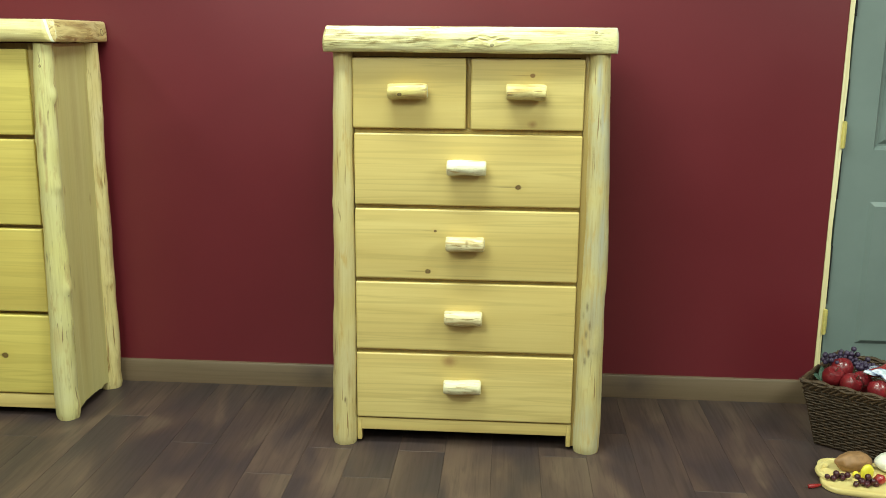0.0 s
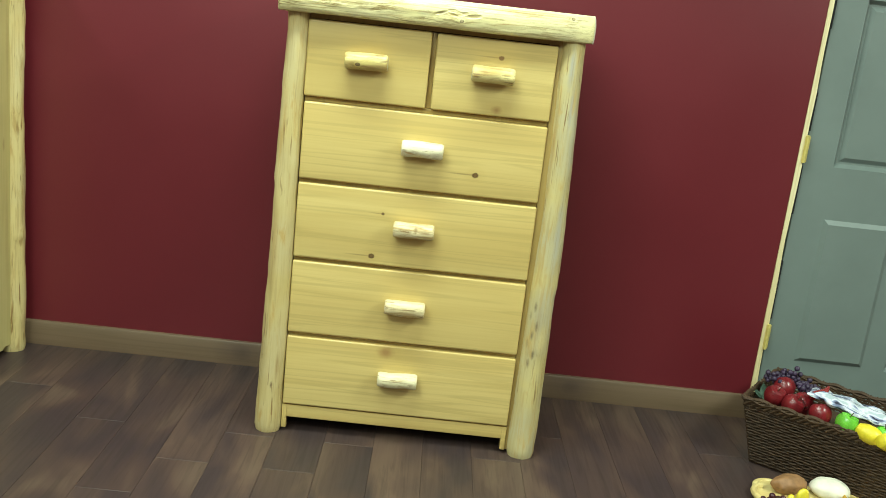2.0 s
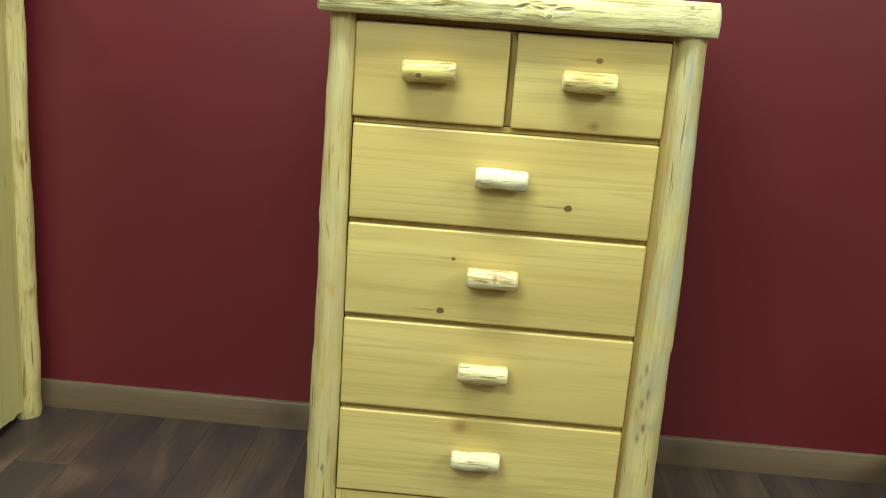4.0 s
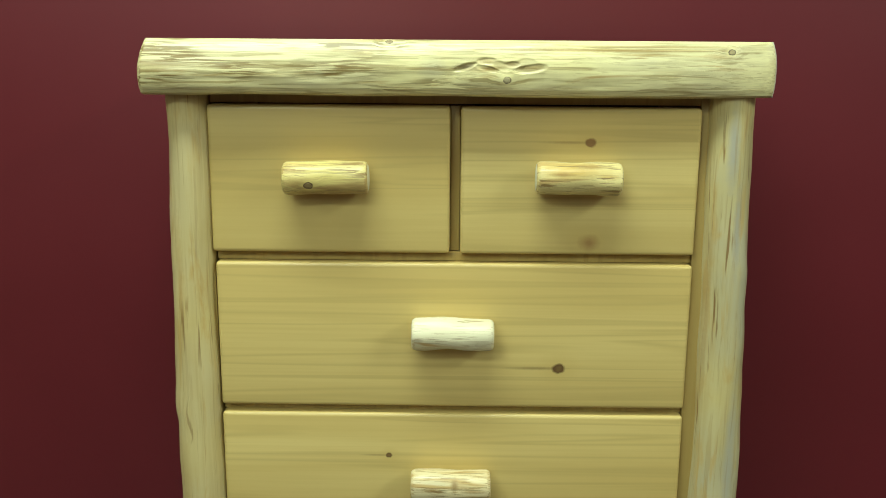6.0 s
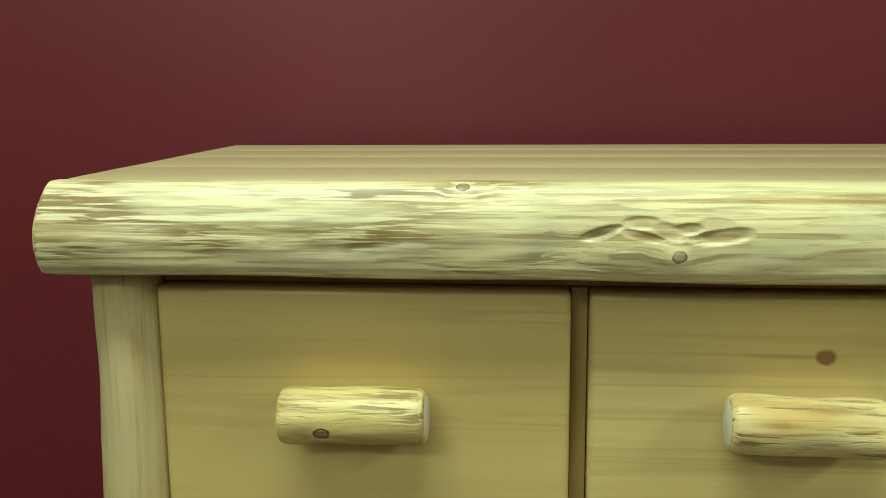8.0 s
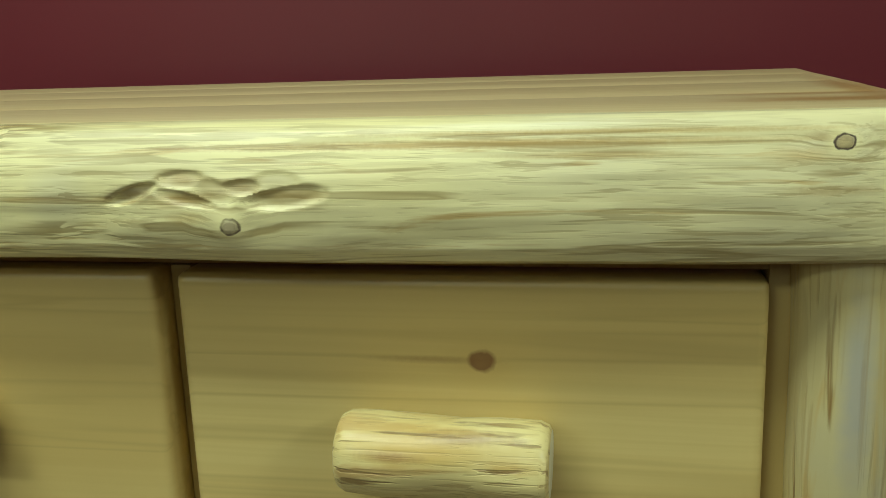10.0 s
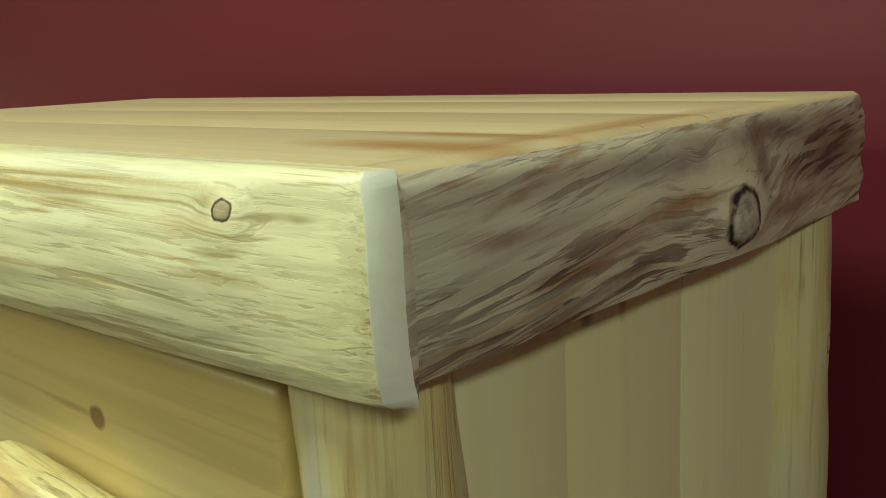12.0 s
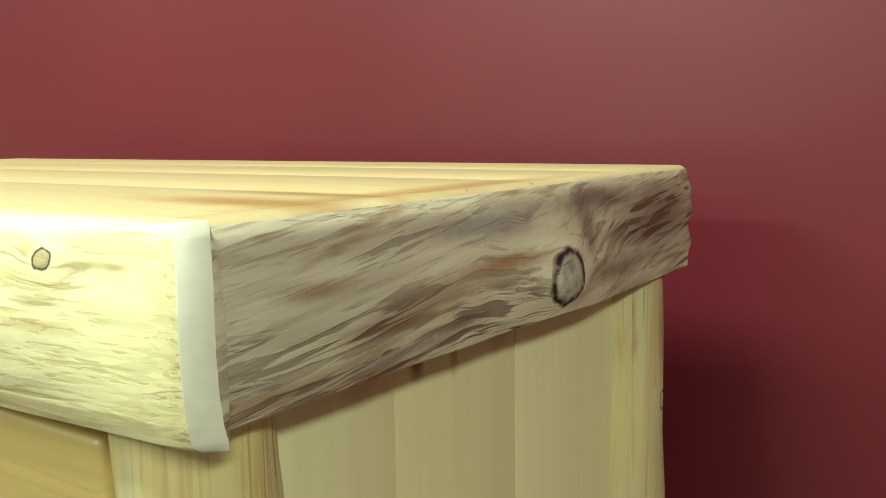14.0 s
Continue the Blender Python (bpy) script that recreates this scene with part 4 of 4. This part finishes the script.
def bag_print():
    """Clear wrapper with white and blue streaks of print."""
    n = Nodes("printed_wrapper")
    v = n.coords((28, 70, 28), (0.3, 0, 0), (0, 0, 0.5))
    s = n.noise(v, 1.0, 2, 0.4)
    col = n.ramp(s, (0.36, (0.035, 0.035, 0.06)), (0.46, (0.25, 0.30, 0.45)), (0.56, (0.72, 0.74, 0.80)), (0.66, (0.42, 0.50, 0.55)))
    return n.done(col, 0.18, coat=0.5)


M_bag = bag_print()


def rope(points, radius, sides=6):
    """A round strand along points."""
    rings = []
    pts = [Vector(p) for p in points]
    for i, p in enumerate(pts):
        d = (pts[min(i + 1, len(pts) - 1)] - pts[max(i - 1, 0)]).normalized()
        side = d.cross(Vector((0, 0, 1))) if abs(d.z) < 0.9 else d.cross(Vector((0, 1, 0)))
        side.normalize()
        up = side.cross(d)
        rings.append([p + (side * math.cos(a) + up * math.sin(a)) * radius for a in np.linspace(0, 2 * math.pi, sides, endpoint=False)])
    return tube(rings)


def basket():
    b = thing("wicker_basket", "dark brown wicker basket heaped with fruit by the door", "basket", (1.172, 0.128, 0), -36)
    length, width, height, flare = 0.47, 0.27, 0.225, 0.045

    def corner_ring(u, out=0.0):
        f = flare * u + out
        return [(-f, -f), (length + f, -f), (length + f, width + f), (-f, width + f)]

    def outline(u, count, out=0.0):
        c = corner_ring(u, out)
        pts = []
        for i in range(4):
            a, d = Vector(c[i]), Vector(c[(i + 1) % 4])
            m = count if i % 2 == 0 else int(count * 0.6)
            pts += [a.lerp(d, k / m) for k in range(m)]
        return pts

    # stakes
    stakes = outline(0, 22)
    tops = outline(1, 22)
    for i, (p, q) in enumerate(zip(stakes, tops)):
        part("stake", rope([(p.x, p.y, 0.004), (q.x, q.y, height)], 0.0032, 5), M_wicker, b)
    # woven courses: each goes in front of and behind the stakes by turns
    courses = 22
    for k in range(courses):
        u = (k + 0.5) / courses
        o = outline(u, 44)
        pts = []
        for i, p in enumerate(o):
            c = Vector((length / 2, width / 2))
            away = (p - c).normalized()
            wave = 0.0016 * math.sin(math.pi * (i + 0.5) / 2 * 1.0 + (math.pi if k % 2 else 0))
            q = p + away * wave
            pts.append((q.x, q.y, 0.006 + (height - 0.012) * u + 0.0015 * math.sin(i * 1.7 + k * 2.1)))
        pts.append(pts[0])
        part("weave_course", rope(pts, 0.0039, 5), M_wicker, b)
    for s in (0, 1):
        o = outline(1, 40, 0.003)
        pts = [(p.x, p.y, height + 0.006 * s + 0.004 * math.sin(i * 1.1 + s * math.pi)) for i, p in enumerate(o)]
        pts.append(pts[0])
        part("rim", rope(pts, 0.0065, 6), M_wicker_rim, b, "twisted rim")
    low, high = outline(0.90, 26, 0.004), outline(1, 26, 0.007)
    for i, p in enumerate(low):
        q = high[(i + 2) % len(high)]
        mid = p.lerp(q, 0.5)
        part("rim_wrap", rope([(p.x, p.y, height - 0.022), (mid.x, mid.y, height - 0.006), (q.x, q.y, height + 0.009)], 0.0042, 5), M_wicker_rim, b)
    part("bottom", boxed((0.002, 0.002, 0.003), (length - 0.002, width - 0.002, 0.012)), M_wicker, b)
    part("lining", boxed((0.006, 0.006, 0.0125), (length - 0.006, width - 0.006, 0.165), 0.004), M_stem, b, "packing under the fruit")
    return b


the_basket = basket()
BM = the_basket.matrix_world


def on_basket(x, y, z):
    return BM @ Vector((x, y, z))


def apple_mesh(r=0.0345):
    prof = [(0.0, 0.72), (0.18, 0.80), (0.42, 0.90), (0.72, 0.80), (0.95, 0.42), (1.0, 0.05), (0.90, -0.40), (0.66, -0.78), (0.35, -0.92), (0.14, -0.84), (0.0, -0.80)]
    bm = bmesh.new()
    rings = []
    for k, (w, h) in enumerate(prof):
        if w == 0:
            rings.append([bm.verts.new((0, 0, h * r))])
        else:
            rings.append([bm.verts.new((r * w * math.cos(a) * (1 + 0.03 * math.cos(5 * a)), r * w * math.sin(a), h * r + 0.02 * r * math.cos(5 * a))) for a in np.linspace(0, 2 * math.pi, 20, endpoint=False)])
    for a, b in zip(rings, rings[1:]):
        for i in range(20):
            j = (i + 1) % 20
            q = [a[i % len(a)], a[j % len(a)], b[j % len(b)], b[i % len(b)]]
            bm.faces.new(list(dict.fromkeys(q)))
    return bm


def apple(name, label, skin, place, tilt):
    ob = tagged(link(name, apple_mesh(), [skin]), label, "apple", "fruit in the basket")
    ob.matrix_world = Matrix.Translation(place) @ pose(0, 0, 0, *tilt)
    part("stem", rope([(0, 0, 0.026), (0.001, 0.001, 0.034), (0.004, 0.002, 0.042)], 0.0014, 5), M_stem, ob)
    return ob


red = "glossy red apple lying in the wicker basket"
apple("apple", red, M_apple, (1.200, 0.108, 0.245), (20, 10, 0))
apple("apple", red, M_apple, (1.243, 0.150, 0.262), (-25, 30, 40))
apple("apple", red, M_apple, (1.242, 0.062, 0.240), (30, -20, 80))
apple("apple", red, M_apple, (1.310, 0.010, 0.240), (15, 25, 130))
apple("apple", red, M_apple, (1.270, 0.090, 0.216), (60, 0, 30))
apple("apple", red, M_apple, (1.290, 0.105, 0.232), (10, 60, 30))
apple("green_apple", "bright green apple lying in the wicker basket", M_green_apple, (1.372, -0.042, 0.238), (10, 10, 0))
apple("green_apple", "bright green apple lying in the wicker basket", M_green_apple, (1.475, -0.095, 0.236), (10, -30, 0))


def lemon(place, turn):
    rings = []
    for u in np.linspace(-1, 1, 15):
        r = 0.027 * math.sqrt(max(0.0, 1 - abs(u) ** 2.2)) + (0.004 if abs(u) > 0.85 else 0.001)
        rings.append([(0.042 * u, r * math.cos(a), r * math.sin(a)) for a in np.linspace(0, 2 * math.pi, 16, endpoint=False)])
    ob = tagged(link("lemon", tube(rings), [M_lemon, M_lemon]), "yellow lemon lying in the wicker basket", "lemon", "fruit in the basket")
    ob.matrix_world = Matrix.Translation(place) @ pose(0, 0, 0, 0, 10, turn)


lemon((1.420, -0.095, 0.234), -40)
lemon((1.462, -0.135, 0.232), 20)


def grape_bunch(name, centre, spread, count, seed, label, r=0.0095, group="fruit in the basket", skin=None):
    rnd = random.Random(seed)
    bunch = thing(name, label, "grapes", centre, group=group)
    template = bmesh.new()
    bmesh.ops.create_icosphere(template, subdivisions=2, radius=r)
    first = link("grape", template, skin or M_grape, bunch)
    placed = []
    tries = 0
    while len(placed) < count and tries < 4000:
        tries += 1
        p = Vector([rnd.gauss(0, s * 0.5) for s in spread])
        if p.z < -spread[2] * 0.6:
            p.z = -spread[2] * 0.6
        if all((p - q).length > r * 1.2 for q in placed):
            placed.append(p)
    for i, p in enumerate(placed):
        g = first if i == 0 else new("grape", first.data)
        g.parent = bunch
        g.location = p
        g.scale = [rnd.uniform(0.85, 1.12)] * 3
    part("stem", rope([(-spread[0], 0, 0), (0, 0.004, spread[2] * 0.4), (spread[0], 0, 0.004)], 0.002, 5), M_stem, bunch)
    return bunch


grape_bunch("grape_bunch", (1.250, 0.182, 0.283), (0.046, 0.026, 0.020), 80, 5, "bunch of dusty purple grapes on top of the fruit basket", 0.0082)
grape_bunch("grape_bunch", (1.322, 0.150, 0.268), (0.028, 0.018, 0.012), 24, 6, "bunch of dusty purple grapes on top of the fruit basket", 0.0082)


def pepper(name, place, turn, label, group, size=1.0, tip=0.02):
    pts = [(-0.050, 0, 0.0), (-0.046, 0, 0), (-0.02, 0.002, 0), (0.015, 0.006, 0.001), (0.04, 0.014, tip * 0.4), (0.056, 0.022, tip * 0.6)]
    rad = [0.006, 0.013, 0.0145, 0.012, 0.007, 0.001]
    rings = [[(x * size, (y + r * math.cos(a)) * size, (z + r * math.sin(a)) * size) for a in np.linspace(0, 2 * math.pi, 12, endpoint=False)] for (x, y, z), r in zip(pts, rad)]
    ob = tagged(link(name, tube(rings), [M_cucumber, M_cucumber]), label, "pepper", group)
    ob.matrix_world = Matrix.Translation(place) @ pose(0, 0, 0, 0, 0, turn)
    part("stalk", rope([(-0.050 * size, 0, 0), (-0.064 * size, -0.004 * size, 0.003)], 0.003 * size, 5), M_leaf, ob)


pepper("red_pepper", (1.335, 0.075, 0.282), 30, "red chilli pepper on top of the fruit basket", "fruit in the basket")


def wrapper():
    """A crumpled printed wrapper bag on the fruit."""
    bm = bmesh.new()
    nx, ny = 26, 16
    grid = []
    for side in (1, -1):
        rows = []
        for i in range(nx + 1):
            row = []
            for j in range(ny + 1):
                u, v = i / nx, j / ny
                puff = 0.016 * (math.sin(math.pi * u) * math.sin(math.pi * v)) ** 0.5
                z = side * puff + wobble((u * 4, v * 3, side), 1.6, 0.016, 7.0) * (1 if 0 < u < 1 else 0.6) + 0.0008 * side
                row.append(bm.verts.new(((u - 0.5) * 0.25, (v - 0.5) * 0.13, z)))
            rows.append(row)
        for i in range(nx):
            for j in range(ny):
                bm.faces.new((rows[i][j], rows[i + 1][j], rows[i + 1][j + 1], rows[i][j + 1]))
        grid.append(rows)
    a, b = grid
    rim = [(i, 0) for i in range(nx)] + [(nx, j) for j in range(ny)] + [(i, ny) for i in range(nx, 0, -1)] + [(0, j) for j in range(ny, 0, -1)]
    for (i, j), (k, m) in zip(rim, rim[1:] + rim[:1]):
        bm.faces.new((a[i][j], a[k][m], b[k][m], b[i][j]))
    ob = tagged(link("wrapper_bag", bm, M_bag), "crumpled shiny blue and white printed wrapper on the fruit", "wrapper")
    ob.matrix_world = Matrix.Translation((1.405, 0.020, 0.270)) @ pose(0, 0, 0, -8, 6, -34)


wrapper()


def leaf_spray():
    """A tuft of dusty leaves tucked in the corner of the basket."""
    tuft = thing("leaf_tuft", "dusty green artificial leaves tucked into the basket corner", "leaves", (1.195, 0.172, 0.205))
    rnd = random.Random(3)
    for k in range(7):
        bm = bmesh.new()
        pts = [(0, 0), (0.011, 0.012), (0.014, 0.028), (0.008, 0.044), (0, 0.055), (-0.008, 0.044), (-0.014, 0.028), (-0.011, 0.012)]
        top = [bm.verts.new((x, y, 0.004 * math.sin(y * 50) - abs(x) * 0.3)) for x, y in pts]
        low = [bm.verts.new((x, y, 0.004 * math.sin(y * 50) - abs(x) * 0.3 - 0.0008)) for x, y in pts]
        bm.faces.new(top)
        bm.faces.new(low[::-1])
        for i in range(8):
            bm.faces.new((top[i], low[i], low[(i + 1) % 8], top[(i + 1) % 8]))
        bmesh.ops.transform(bm, matrix=pose(0, 0, 0, rnd.uniform(20, 75), rnd.uniform(-25, 25), rnd.uniform(-80, 60)), verts=bm.verts)
        part("leaf", bm, M_leaf, tuft, smooth=False)


leaf_spray()


# ---- cheese board ----
def cutting_board():
    b = thing("cutting_board", "pale wooden serving board with rounded corners, on the floor", "cutting board", (1.30, -0.150, 0), -12)
    prof = []
    for cx, cy, a0 in ((0.16, 0.06, 0), (-0.14, 0.06, 90), (-0.14, -0.06, 180), (0.16, -0.06, 270)):
        for k in range(7):
            a = radians(a0 + 15 * k)
            prof.append((cx + 0.055 * math.cos(a), cy + 0.055 * math.sin(a)))
    rings = [[(x * s, y * s, z) for x, y in prof] for s, z in ((0.985, 0.0), (1.0, 0.003), (1.0, 0.013), (0.985, 0.016), (0.93, 0.0165), (0.915, 0.0135))]
    part("board", tube(rings), [M_board, M_board], b)
    # raised handle loop at the end
    pts = [(-0.168 - 0.030 * math.sin(a), 0.046 * math.cos(a), 0.018) for a in np.linspace(0, math.pi, 16)]
    part("handle", rope(pts, 0.0095, 8), M_board, b, "rounded pale wood handle loop")
    return b


cutting_board()
G = "food on the board"


def lump(name, label, category, place, size, material, turn=0, seed=0.0, rough=0.10, flat=0.75):
    """A rounded food shape with a flattened underside and a bumpy skin."""
    bm = bmesh.new()
    bmesh.ops.create_icosphere(bm, subdivisions=4, radius=1)
    for v in bm.verts:
        k = 1 + wobble(v.co, 1.6, rough, seed) + wobble(v.co, 6, rough * 0.25, seed + 2)
        v.co = Vector((v.co.x * size[0] * k, v.co.y * size[1] * k, max(-flat, v.co.z * k) * size[2]))
    ob = tagged(link(name, bm, material), label, category, G)
    ob.matrix_world = Matrix.Translation((place[0], place[1], place[2] + flat * size[2])) @ pose(0, 0, 0, 0, 0, turn)
    return ob


lump("bread_loaf", "small brown crusty bread loaf on the board", "bread", (1.222, -0.082, 0.0165), (0.060, 0.034, 0.030), M_bread, 18, 1.0, 0.16)
lump("cheese_round", "soft white cheese round on the board", "cheese", (1.345, -0.085, 0.0165), (0.062, 0.050, 0.030), M_cheese, -10, 3.0, 0.08)
lump("yellow_cheese", "bright yellow cheese slice standing on the board", "cheese", (1.238, -0.148, 0.0165), (0.021, 0.012, 0.026), M_yolk, 15, 5.0, 0.05)
lump("yellow_cheese", "small bright yellow cheese piece on the board", "cheese", (1.210, -0.140, 0.0165), (0.012, 0.010, 0.010), M_yolk, 15, 6.0, 0.05)
lump("strawberry", "red strawberry on the board", "strawberry", (1.265, -0.178, 0.0165), (0.017, 0.015, 0.016), M_cucumber, 0, 8.0, 0.12)
lump("strawberry", "red strawberry on the board", "strawberry", (1.258, -0.050, 0.0165), (0.018, 0.015, 0.018), M_cucumber, 0, 9.0, 0.12)


def cheese_wedge(place, turn):
    bm = bmesh.new()
    pts = [(-0.03, -0.018), (0.035, 0.0), (-0.03, 0.018)]
    box_low = [bm.verts.new((x, y, 0)) for x, y in pts]
    box_top = [bm.verts.new((x, y, 0.034)) for x, y in pts]
    bm.faces.new(box_low[::-1])
    bm.faces.new(box_top)
    for i in range(3):
        j = (i + 1) % 3
        bm.faces.new((box_low[i], box_low[j], box_top[j], box_top[i]))
    bmesh.ops.bevel(bm, geom=list(bm.edges), offset=0.003, segments=2, affect="EDGES")
    ob = tagged(link("cheese_wedge", bm, M_wedge), "orange cheese wedge standing on the board", "cheese", G)
    ob.matrix_world = Matrix.Translation(place) @ pose(0, 0, 0, 0, 0, turn)


cheese_wedge((1.360, -0.160, 0.0165), 70)
grape_bunch("dark_grapes", (1.155, -0.160, 0.026), (0.026, 0.012, 0.008), 7, 21, "few dark red grapes on the board", 0.0095, G, M_red_grape)
grape_bunch("dark_grapes", (1.215, -0.195, 0.026), (0.030, 0.012, 0.010), 11, 22, "few dark red grapes on the board", 0.0095, G, M_red_grape)
pepper("red_pepper", (1.072, -0.195, 0.0068), 10, "small red chilli pepper lying on the floor", G, 0.47, 0.0)


# ---- floor planks ----
def floor_planks():
    rnd = random.Random(12)
    width, length = 0.152, 1.21
    shared = {}

    def plank_mesh(n):
        if n not in shared:
            bm = boxed((0.0002, 0.0002, -0.006), (width - 0.0002, n - 0.0002, 0.0), 0.0007, 1)
            mesh = bpy.data.meshes.new("plank")
            bm.to_mesh(mesh)
            bm.free()
            mesh.materials.append(M_floor)
            shared[n] = mesh
        return shared[n]

    x = XL
    while x < XR:
        y = WALL_Y - 0.001 + (0.12 if DOOR_L < x < DOOR_R - width else 0)
        cut = round(rnd.choice((0.35, 0.55, 0.75, 0.95, 1.21)), 2)
        while y > YB:
            p = new("plank", plank_mesh(cut))
            p.location = (x, y - cut, 0.0)
            p.parent = floor
            y -= cut
            cut = length
        x += width


floor_planks()
